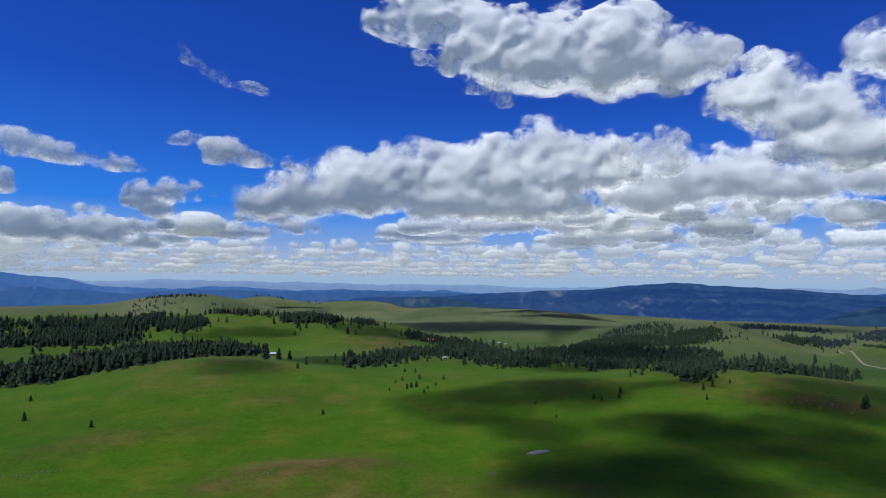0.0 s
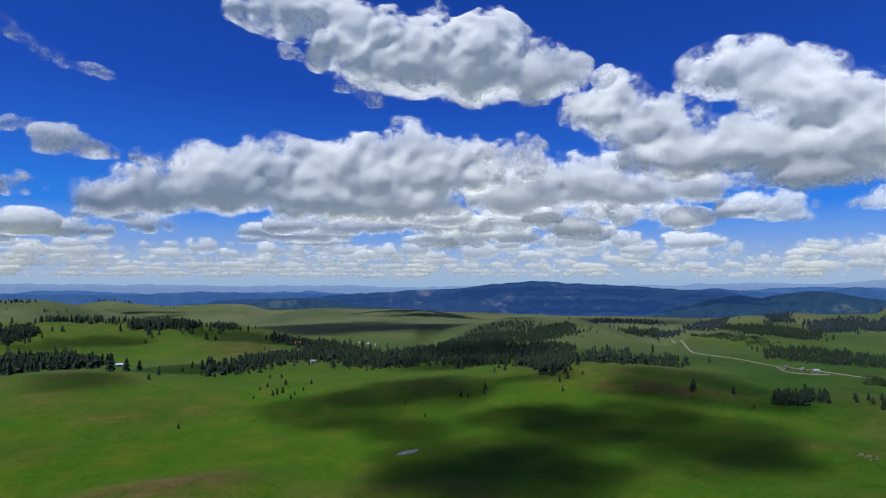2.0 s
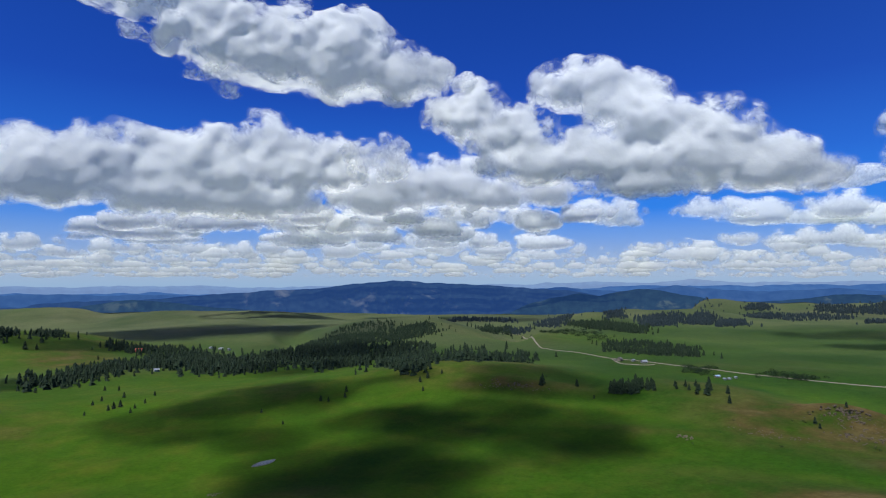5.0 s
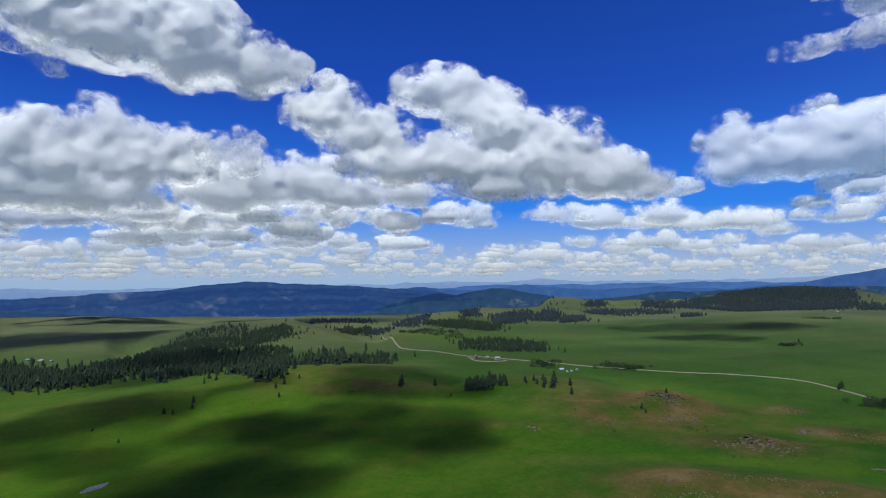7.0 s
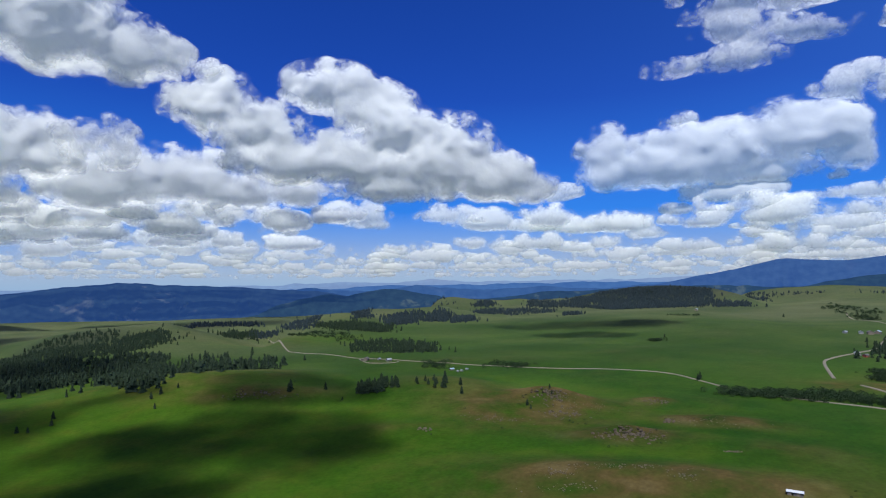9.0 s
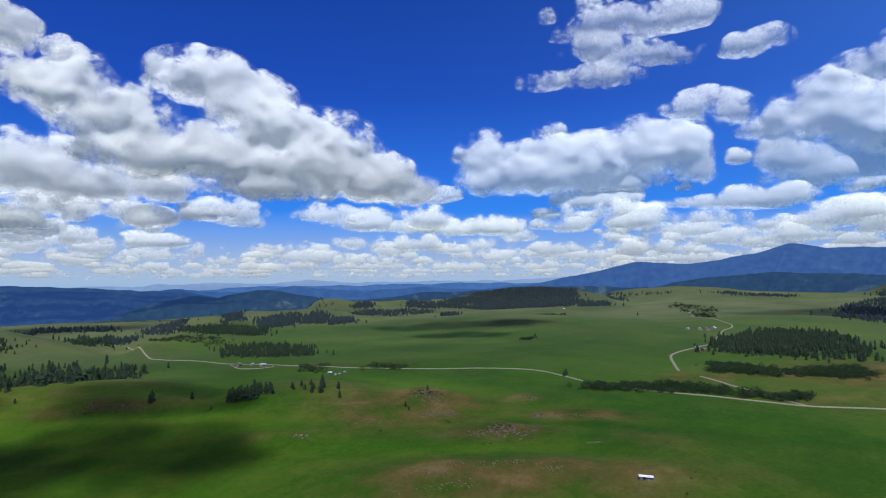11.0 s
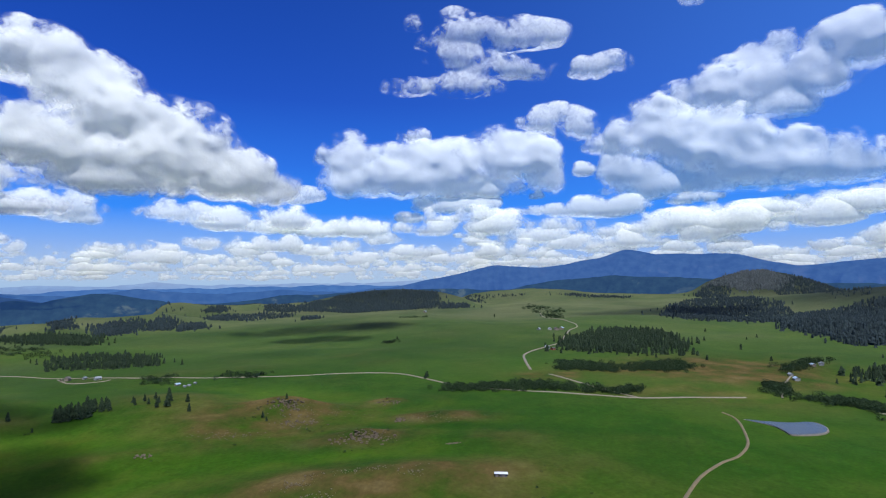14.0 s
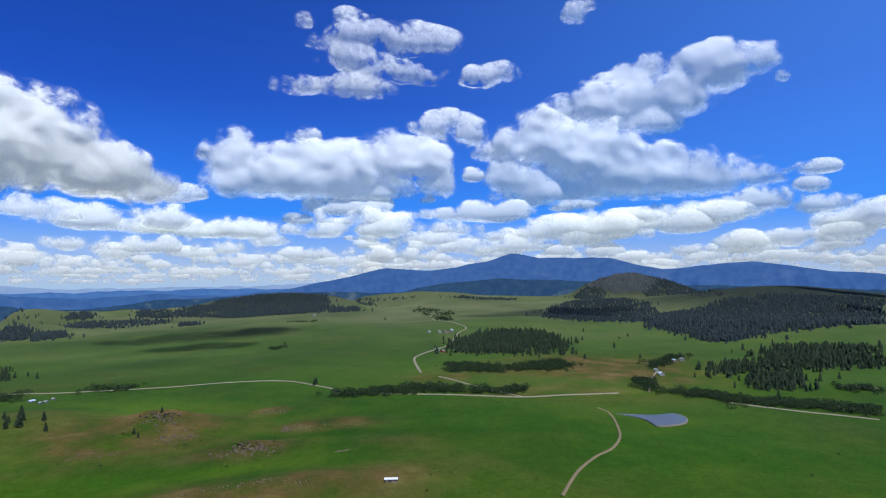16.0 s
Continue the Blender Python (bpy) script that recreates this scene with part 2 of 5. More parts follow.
def cloud_material():
    """Water vapour: white, half of the light goes through; thin parts let the sky show, torn into shreds."""
    m, nt, b = material("cloud_vapour")
    nt.nodes.remove(b)
    out = nt.nodes["Material Output"]
    d = nt.nodes.new("ShaderNodeBsdfDiffuse")
    t = nt.nodes.new("ShaderNodeBsdfTranslucent")
    for s in (d, t):
        s.inputs["Color"].default_value = (0.985, 0.985, 0.905, 1)
    mx = nt.nodes.new("ShaderNodeMixShader")
    mx.inputs[0].default_value = 0.54
    nt.links.new(d.outputs[0], mx.inputs[1])
    nt.links.new(t.outputs[0], mx.inputs[2])
    grain = nt.nodes.new("ShaderNodeAttribute")
    grain.attribute_name = "grain"
    vapour = attribute(nt, "vapour")

    def math_node(op, one, two, clamp=False):
        n = nt.nodes.new("ShaderNodeMath")
        n.operation, n.use_clamp = op, clamp
        for sock, v in zip(n.inputs, (one, two)):
            if isinstance(v, (int, float)):
                sock.default_value = v
            else:
                nt.links.new(v, sock)
        return n.outputs[0]

    curl = nt.nodes.new("ShaderNodeBump")  # fine curls over the heaps
    curl.inputs["Strength"].default_value = 0.16
    curl.inputs["Distance"].default_value = 45.0
    nt.links.new(noise_tex(nt, grain.outputs["Vector"], 0.5, 4, 0.5), curl.inputs["Height"])
    for s in (d, t):
        nt.links.new(curl.outputs["Normal"], s.inputs["Normal"])
    shred = math_node("SUBTRACT", noise_tex(nt, grain.outputs["Vector"], 1.25, 7, 0.62, 0.7), 0.5)
    margin = math_node("MULTIPLY", vapour, math_node("SUBTRACT", 1.0, vapour))
    thick = math_node("ADD", vapour, math_node("MULTIPLY", math_node("MULTIPLY", shred, margin), 8.0), True)
    clear = nt.nodes.new("ShaderNodeBsdfTransparent")
    thin = nt.nodes.new("ShaderNodeMixShader")
    nt.links.new(thick, thin.inputs[0])
    nt.links.new(clear.outputs[0], thin.inputs[1])
    nt.links.new(mx.outputs[0], thin.inputs[2])
    nt.links.new(thin.outputs[0], out.inputs["Surface"])
    return m


GRASS = grass_material()
PINE = needle_material("pine_needles", (0.010, 0.020, 0.009), (0.021, 0.037, 0.014))
# far pines: the blue of the haze is put into the needle colour
HAZED_PINE = needle_material("hazed_pine_needles", (0.011, 0.020, 0.021), (0.026, 0.040, 0.041))
# thinned grey trees, their colour cooled to stand for distant haze
HAZED_DEADWOOD = needle_material("hazed_thinned_grey_forest", (0.040, 0.049, 0.047), (0.085, 0.096, 0.090))
BUSH = needle_material("bush_leaves", (0.010, 0.023, 0.008), (0.026, 0.048, 0.014))
BARK = plain_material("bark", (0.05, 0.035, 0.025), (0.12, 0.085, 0.06), 3.0)
GRAVEL = plain_material("gravel", (0.12, 0.10, 0.066), (0.21, 0.178, 0.125), 0.3)
DIRT = plain_material("dirt_track", (0.095, 0.072, 0.032), (0.165, 0.125, 0.062), 0.3)
STONE = plain_material("lichen_stone", (0.036, 0.027, 0.015), (0.095, 0.070, 0.040), 0.5, 0.9, 0, 0.6)
PALE_STONE = plain_material("pale_field_stone", (0.050, 0.040, 0.022), (0.135, 0.108, 0.066), 0.5, 0.9, 0, 0.6)
VAPOUR = cloud_material()

# ---- ground: one sheet out to the horizon ----
N_AZ, N_R = 700, 220
radii = 15.0 * (4920.0 / 15.0) ** (np.arange(N_R) / (N_R - 1))
bearing = np.arange(N_AZ) * (2 * math.pi / N_AZ)
gx = (radii[:, None] * np.sin(bearing)[None, :]).ravel()
gy = (radii[:, None] * np.cos(bearing)[None, :]).ravel()
gx, gy = np.append(gx, 0.0), np.append(gy, 0.0)
gz = land(gx, gy)
_i, _j = np.meshgrid(np.arange(N_R - 1), np.arange(N_AZ), indexing="ij")
_k = (_j + 1) % N_AZ
quads = np.stack([_i * N_AZ + _j, _i * N_AZ + _k, (_i + 1) * N_AZ + _k, (_i + 1) * N_AZ + _j], -1).reshape(-1, 4)[:, ::-1]
_c = len(gx) - 1
_h = np.arange(0, N_AZ, 2)
hub = np.stack([np.full(len(_h), _c), (_h + 2) % N_AZ, _h + 1, _h], -1)
ground_me = mesh_from("ground", np.stack([gx, gy, gz], -1), np.concatenate([quads, hub]), GRASS)


def patch(x, y, az, dist, wide, deep):
    s, c = math.sin(radians(az)), math.cos(radians(az))
    return np.exp(-(((x * c - y * s) / wide) ** 2 + ((x * s + y * c - dist) / deep) ** 2))


DRY = [  # bearing, distance, half width, half depth, strength: dry ground and bare soil
    (60.5, 552, 74, 40, 1.0), (56, 500, 40, 16, 0.95), (67.5, 453, 40, 19, 1.0), (75.2, 512, 42, 17, 0.95), (70, 590, 20, 12, 0.95), (69, 350, 95, 26, 1.0), (62, 330, 50, 14, 0.8), (78, 330, 60, 14, 0.6),
    (-12, 374, 50, 18, 0.95), (-18, 362, 40, 14, 0.8), (33, 583, 60, 16, 0.85), (101, 830, 115, 95, 1.0), (98.5, 760, 120, 42, 0.85), (100.5, 880, 60, 50, 1.0), (100, 670, 40, 16, 0.6), (-2, 1300, 120, 60, 0.5),
    (97, 640, 110, 30, 0.45), (59, 500, 55, 22, 0.9), (57, 590, 40, 20, 0.7),
    (-30, 300, 110, 45, 0.35), (-8, 330, 70, 22, 0.6), (6, 300, 60, 30, 0.4), (-13, 560, 60, 30, 0.4), (-6, 1080, 60, 70, 0.8),
    (28, 1290, 120, 80, 0.4), (86, 725, 45, 22, 0.9), (104.5, 770, 60, 40, 0.95), (103, 900, 70, 40, 0.7), (58, 535, 70, 30, 0.9), (56.5, 470, 40, 14, 0.5),
]
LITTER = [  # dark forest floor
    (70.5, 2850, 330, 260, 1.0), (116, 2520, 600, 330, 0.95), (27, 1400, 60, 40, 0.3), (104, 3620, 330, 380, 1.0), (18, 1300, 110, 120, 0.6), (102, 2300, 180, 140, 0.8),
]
LUSH = [  # bright, well-watered grass
    (37, 1200, 140, 110, 0.7),
    (-22, 1150, 420, 260, 0.9), (18, 600, 200, 90, 0.9),    (-20, 450, 420, 330, 0.9), (10, 650, 260, 220, 0.8), (-12, 1250, 330, 200, 0.8), (30, 430, 160, 140, 0.7), (24, 800, 120, 60, 0.9),
]
PALE = [  # tan slopes, and far pasture paled to stand for haze
    (-25, 2350, 700, 350, 0.95), (24, 1430, 200, 120, 0.9), (31, 1320, 140, 120, 1.0), (28, 1300, 150, 110, 1.0), (45, 1950, 420, 220, 0.9), (57, 2500, 500, 300, 0.9),    (4, 2900, 900, 500, 0.9), (-20, 3400, 1200, 700, 0.8), (25, 1400, 260, 260, 0.8), (45, 2000, 500, 300, 0.5), (95, 1300, 320, 160, 0.7),
    (33, 1100, 250, 160, 0.6),
]
dry = np.zeros(len(gx))
for p in DRY:
    dry = np.maximum(dry, np.clip(1.7 * patch(gx, gy, *p[:4]), 0, 1) * p[4])
# paler with distance: the haze is put into the grass colour
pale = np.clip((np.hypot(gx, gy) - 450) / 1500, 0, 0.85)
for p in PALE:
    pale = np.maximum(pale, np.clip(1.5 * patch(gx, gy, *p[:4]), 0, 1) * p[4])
lush = np.zeros(len(gx))
for p in LUSH:
    lush = np.maximum(lush, np.clip(1.5 * patch(gx, gy, *p[:4]), 0, 1) * p[4])
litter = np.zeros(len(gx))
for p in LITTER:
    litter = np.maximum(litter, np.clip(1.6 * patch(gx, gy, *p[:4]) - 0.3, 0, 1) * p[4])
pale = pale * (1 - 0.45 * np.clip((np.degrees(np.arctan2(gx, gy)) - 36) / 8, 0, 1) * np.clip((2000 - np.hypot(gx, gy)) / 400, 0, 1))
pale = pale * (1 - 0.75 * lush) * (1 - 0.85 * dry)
# rises are drier, hollows greener
bulge = gz - 0.25 * (land(gx + 55, gy) + land(gx - 55, gy) + land(gx, gy + 55) + land(gx, gy - 55))
dry = np.maximum(dry, np.clip(bulge / 5.0, 0, 0.45) * np.clip((1500 - np.hypot(gx, gy)) / 500, 0, 1))
lush = np.maximum(lush, np.clip(-bulge / 3.0, 0, 0.7))
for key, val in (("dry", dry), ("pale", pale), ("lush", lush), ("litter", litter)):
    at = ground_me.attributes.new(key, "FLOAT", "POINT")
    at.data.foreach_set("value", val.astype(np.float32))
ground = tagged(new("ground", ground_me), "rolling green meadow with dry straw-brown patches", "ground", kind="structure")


# ---- far ranges ----
def far_range(name, label, dist, az0, az1, foot, knots, rough, mat, deep=500.0, seed=1, steps=2.2):
    """A wooded range: its crest in degrees over eye level at a few bearings, broken up by spurs."""
    n = int((az1 - az0) * (5 if az1 - az0 > 120 else 8))
    az = np.linspace(az0, az1, n)
    K = np.array(knots, dtype=float)
    i = np.clip(np.searchsorted(K[:, 0], az) - 1, 0, len(K) - 2)
    f = np.clip((az - K[i, 0]) / (K[i + 1, 0] - K[i, 0]), 0, 1)
    crest = K[i, 1] + (K[i + 1, 1] - K[i, 1]) * (0.5 * f + 0.5 * f * f * (3 - 2 * f))
    rs = np.random.RandomState(seed)
    broken = 0 * crest
    for wave, amp in ((5.0, 1.0), (2.0, 0.55), (0.8, 0.3), (0.33, 0.16)):
        k = rs.rand(int(400 / wave) + 4) * 2 - 1
        broken = broken + rough * amp * np.interp(az / wave, np.arange(len(k)) - 50 / wave, k)
    rows = 20 if az1 - az0 < 120 else 7
    verts = []
    g = np.linspace(0, 1, rows)
    for s in list(g) + [1.15]:
        d = dist - deep * (1 - s)
        zc = EYE + dist * np.tan(np.radians(crest + broken * min(s, 1.0) ** 5))
        zf = foot
        up = np.minimum(s, 1.0) ** 1.3 if s <= 1 else 0.6
        x, y = d * np.sin(np.radians(az)), d * np.cos(np.radians(az))
        z = zf + (zc - zf) * up
        bend = az + 1.1 * smooth_noise(x, y, 500, 0) + 2.2 * (s - 0.5) * smooth_noise(az * 40, 0 * az, 200, 1)
        spur = 1 - np.abs(smooth_noise(bend * 100, 70 * s, 240, 1)) * 2 + 0.6 * (1 - np.abs(smooth_noise(bend * 100, 50 * s, 95, 2)) * 2)
        z = z + (0.12 * spur - 0.08) * (zc - zf) * np.sin(math.pi * min(s, 1.0)) ** 0.8 + smooth_noise(x, y, 90, 0) * 3 * min(s, 1.0)
        verts.append(np.stack([x, y, z], -1))
    m = len(verts)
    i, j = np.meshgrid(np.arange(m - 1), np.arange(n - 1), indexing="ij")
    q = np.stack([i * n + j, (i + 1) * n + j, (i + 1) * n + j + 1, i * n + j + 1], -1).reshape(-1, 4)[:, ::-1]
    pts = np.concatenate(verts)
    me = mesh_from(name, pts, q, mat)
    # woods and clearings keep their size up the slope
    grain = np.stack([np.radians(np.tile(az, m)) * dist, pts[:, 2] * 1.6, np.full(len(pts), 37.0 * seed)], -1)
    me.attributes.new("grain", "FLOAT_VECTOR", "POINT").data.foreach_set("vector", grain.astype(np.float32).ravel())
    return tagged(new(name, me), label, "mountain", kind="structure")


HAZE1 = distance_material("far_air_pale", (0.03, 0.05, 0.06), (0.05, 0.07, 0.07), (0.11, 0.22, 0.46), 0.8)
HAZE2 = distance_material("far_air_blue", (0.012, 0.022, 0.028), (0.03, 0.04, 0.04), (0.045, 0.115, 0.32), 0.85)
HAZE3 = distance_material("hazed_mountain_woods", (0.007, 0.012, 0.012), (0.070, 0.072, 0.056), (0.017, 0.047, 0.150), 0.95, 0.006)
HAZE6 = distance_material("hazed_middle_woods", (0.010, 0.018, 0.022), (0.030, 0.040, 0.040), (0.030, 0.080, 0.235), 0.9)
HAZE5 = distance_material("paler_hazed_woods", (0.012, 0.020, 0.022), (0.036, 0.042, 0.040), (0.026, 0.070, 0.225), 0.95, 0.005)
HAZE4 = distance_material("hazed_near_woods", (0.008, 0.015, 0.012), (0.050, 0.060, 0.035), (0.013, 0.036, 0.100), 0.95, 0.007)
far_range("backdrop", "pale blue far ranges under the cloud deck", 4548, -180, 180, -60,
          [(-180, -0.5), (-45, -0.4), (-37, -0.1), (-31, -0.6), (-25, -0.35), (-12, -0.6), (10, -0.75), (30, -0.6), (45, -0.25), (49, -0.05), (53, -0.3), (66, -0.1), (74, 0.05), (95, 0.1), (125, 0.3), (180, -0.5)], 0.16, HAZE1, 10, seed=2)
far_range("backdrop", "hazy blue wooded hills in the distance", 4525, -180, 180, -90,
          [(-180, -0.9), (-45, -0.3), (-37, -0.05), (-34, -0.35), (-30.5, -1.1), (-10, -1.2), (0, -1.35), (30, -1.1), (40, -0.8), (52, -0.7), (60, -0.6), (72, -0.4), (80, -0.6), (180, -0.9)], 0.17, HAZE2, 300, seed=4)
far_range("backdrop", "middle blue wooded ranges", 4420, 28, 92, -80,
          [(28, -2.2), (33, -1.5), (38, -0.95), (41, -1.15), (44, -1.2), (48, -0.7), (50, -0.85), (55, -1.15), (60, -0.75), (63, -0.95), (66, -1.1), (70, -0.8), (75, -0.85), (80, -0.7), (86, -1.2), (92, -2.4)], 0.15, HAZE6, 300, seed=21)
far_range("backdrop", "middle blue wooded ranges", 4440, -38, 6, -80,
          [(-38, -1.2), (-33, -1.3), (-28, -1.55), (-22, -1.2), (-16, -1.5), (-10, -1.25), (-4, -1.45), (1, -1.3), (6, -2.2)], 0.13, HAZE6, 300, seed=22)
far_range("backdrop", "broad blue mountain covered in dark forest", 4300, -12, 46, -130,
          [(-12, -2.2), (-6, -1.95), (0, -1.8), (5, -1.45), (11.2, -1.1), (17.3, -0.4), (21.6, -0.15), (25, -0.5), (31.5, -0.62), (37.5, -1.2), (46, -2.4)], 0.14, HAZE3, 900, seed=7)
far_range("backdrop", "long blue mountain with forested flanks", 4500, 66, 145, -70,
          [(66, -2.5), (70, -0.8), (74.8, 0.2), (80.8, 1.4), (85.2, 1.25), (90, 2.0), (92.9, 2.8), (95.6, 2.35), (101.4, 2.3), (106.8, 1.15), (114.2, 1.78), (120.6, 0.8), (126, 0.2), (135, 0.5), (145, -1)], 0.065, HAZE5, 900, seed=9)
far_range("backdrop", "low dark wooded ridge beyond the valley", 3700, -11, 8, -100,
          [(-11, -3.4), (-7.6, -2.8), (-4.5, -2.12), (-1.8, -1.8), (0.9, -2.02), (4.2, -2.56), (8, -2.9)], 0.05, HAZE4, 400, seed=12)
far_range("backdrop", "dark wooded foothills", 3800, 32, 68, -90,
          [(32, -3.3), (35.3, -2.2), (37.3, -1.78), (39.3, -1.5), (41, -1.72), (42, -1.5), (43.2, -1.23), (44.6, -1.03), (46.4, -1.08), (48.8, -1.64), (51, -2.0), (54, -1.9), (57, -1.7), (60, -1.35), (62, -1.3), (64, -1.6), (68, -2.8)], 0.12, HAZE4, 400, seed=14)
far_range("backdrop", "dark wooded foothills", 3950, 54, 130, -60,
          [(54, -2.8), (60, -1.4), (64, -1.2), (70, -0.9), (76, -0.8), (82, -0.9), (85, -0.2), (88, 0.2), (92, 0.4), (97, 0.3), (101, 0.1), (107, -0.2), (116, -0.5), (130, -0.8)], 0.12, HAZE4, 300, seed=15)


# haze and sky brightness as emission in see-through sheets
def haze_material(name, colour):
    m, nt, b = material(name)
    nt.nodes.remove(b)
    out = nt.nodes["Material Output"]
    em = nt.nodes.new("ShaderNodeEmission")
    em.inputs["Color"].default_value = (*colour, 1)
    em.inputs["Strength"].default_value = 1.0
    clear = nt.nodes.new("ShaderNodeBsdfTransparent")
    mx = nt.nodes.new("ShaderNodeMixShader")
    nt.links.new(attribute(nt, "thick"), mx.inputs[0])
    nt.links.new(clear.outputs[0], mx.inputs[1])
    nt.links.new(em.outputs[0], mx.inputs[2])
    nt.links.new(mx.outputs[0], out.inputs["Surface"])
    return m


def haze_glow_ring(dist, levels, air, towards=None):
    """A glowing ring standing for horizon haze: heights over eye level in degrees and thickness."""
    az = np.radians(np.arange(0, 360, 4))
    n, m = len(az), len(levels)
    v = np.concatenate([np.stack([dist * np.sin(az), dist * np.cos(az), np.full(n, EYE + dist * math.tan(radians(e)))], -1) for e, _ in levels])
    i, j = np.meshgrid(np.arange(m - 1), np.arange(n), indexing="ij")
    q = np.stack([i * n + j, i * n + (j + 1) % n, (i + 1) * n + (j + 1) % n, (i + 1) * n + j], -1).reshape(-1, 4)
    me = mesh_from("backdrop", v, q, air)
    at = me.attributes.new("thick", "FLOAT", "POINT")
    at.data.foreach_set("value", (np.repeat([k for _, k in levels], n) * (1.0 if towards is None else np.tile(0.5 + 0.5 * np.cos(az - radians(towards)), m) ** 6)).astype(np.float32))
    return tagged(new("backdrop", me), "glowing sheet standing for pale haze along the horizon", "sky", kind="structure")


PALE_GLOW = haze_material("horizon_haze_glow", (0.27, 0.41, 0.56))
WARM_GLOW = haze_material("sunlit_haze_glow", (0.46, 0.47, 0.50))
BRIGHT_GLOW = haze_material("added_sky_glow", (0.13, 0.36, 0.92))
BLUE_GLOW = haze_material("lower_sky_glow", (0.045, 0.30, 0.74))
haze_glow_ring(4845, [(1.0, 0.0), (5.0, 0.16), (12.0, 0.30), (20.0, 0.32), (26.0, 0.31), (29.0, 0.0)], BRIGHT_GLOW, 138)  # added glow that pales the sky to the south-east
haze_glow_ring(4905, [(1.0, 0.0), (4.0, 0.42), (7.0, 0.36), (11.0, 0.14), (17.0, 0.0)], BLUE_GLOW)
haze_glow_ring(4895, [(-2.5, 0.95), (-0.2, 0.9), (1.5, 0.7), (3.5, 0.35), (6.5, 0.0)], PALE_GLOW)
haze_glow_ring(4535, [(-2.5, 0.10), (-0.5, 0.22), (0.4, 0.42), (2.0, 0.34), (4.0, 0.16), (6.5, 0.0)], WARM_GLOW)


# ---- clouds ----
NV = 160
_k = [np.fft.fftfreq(NV), np.fft.fftfreq(NV), np.fft.rfftfreq(NV)]
_kk = np.sqrt(_k[0][:, None, None] ** 2 + _k[1][None, :, None] ** 2 + _k[2][None, None, :] ** 2) + 1e-6
_spec = np.fft.rfftn(np.random.RandomState(5).randn(NV, NV, NV))


def band(wave, width=0.45):
    f = np.fft.irfftn(_spec * np.exp(-((np.log(_kk * wave)) / width) ** 2), (NV, NV, NV))
    return (f / f.std()).astype(np.float32)


# puffs on puffs: folded noise at three sizes, in grid cells; and softer drifting shreds
PUFF = sum(a * (np.abs(band(w)) - 0.8) for w, a in ((44, 0.36), (22, 0.28), (11, 0.15), (6, 0.05)))
WISP = 0.5 * band(36) + 0.36 * band(17) + 0.25 * band(8) + 0.16 * band(4)
SWELL = 0.20 * band(44) + 0.11 * band(22) + 0.06 * band(11)
del _spec, _kk


def surface(vals):
    """Smooth surface where a grid of values passes zero: one point a cell, one quad an edge."""
    s = vals > 0
    dims = np.array(vals.shape) - 1
    c = [s[i:i + dims[0], j:j + dims[1], k:k + dims[2]] for i in (0, 1) for j in (0, 1) for k in (0, 1)]
    total = sum(q.astype(np.int8) for q in c)
    mixed = (total > 0) & (total < 8)
    idx = np.full(dims, -1, dtype=np.int64)
    cells = np.argwhere(mixed)
    idx[mixed] = np.arange(len(cells))
    acc, cnt = np.zeros((len(cells), 3)), np.zeros(len(cells))
    corner = {}
    for i in (0, 1):
        for j in (0, 1):
            for k in (0, 1):
                corner[i, j, k] = vals[cells[:, 0] + i, cells[:, 1] + j, cells[:, 2] + k].astype(np.float64)
    for a in corner:
        for ax in range(3):
            if a[ax] == 0:
                b = tuple(1 if q == ax else a[q] for q in range(3))
                va, vb = corner[a], corner[b]
                cross = (va > 0) != (vb > 0)
                t = np.where(cross, va / np.where(cross, va - vb, 1), 0)
                for q in range(3):
                    acc[:, q] += np.where(cross, a[q] + (t if q == ax else 0), 0)
                cnt += cross
    pts = cells + acc / cnt[:, None]
    faces = []
    for ax in range(3):
        u, v = (ax + 1) % 3, (ax + 2) % 3
        lo, hi = [slice(None)] * 3, [slice(None)] * 3
        lo[ax], hi[ax] = slice(0, -1), slice(1, None)
        flip = s[tuple(lo)] != s[tuple(hi)]
        e = np.argwhere(flip)
        e = e[(e[:, u] > 0) & (e[:, v] > 0) & (e[:, u] < dims[u]) & (e[:, v] < dims[v])]
        du, dv = np.eye(3, dtype=int)[u], np.eye(3, dtype=int)[v]
        q = np.stack([idx[tuple((e - m).T)] for m in (0 * du, du, du + dv, dv)], -1)
        inside = s[tuple(e.T)]
        q[~inside] = q[~inside][:, ::-1]
        faces.append(q)
    return pts, np.concatenate(faces)


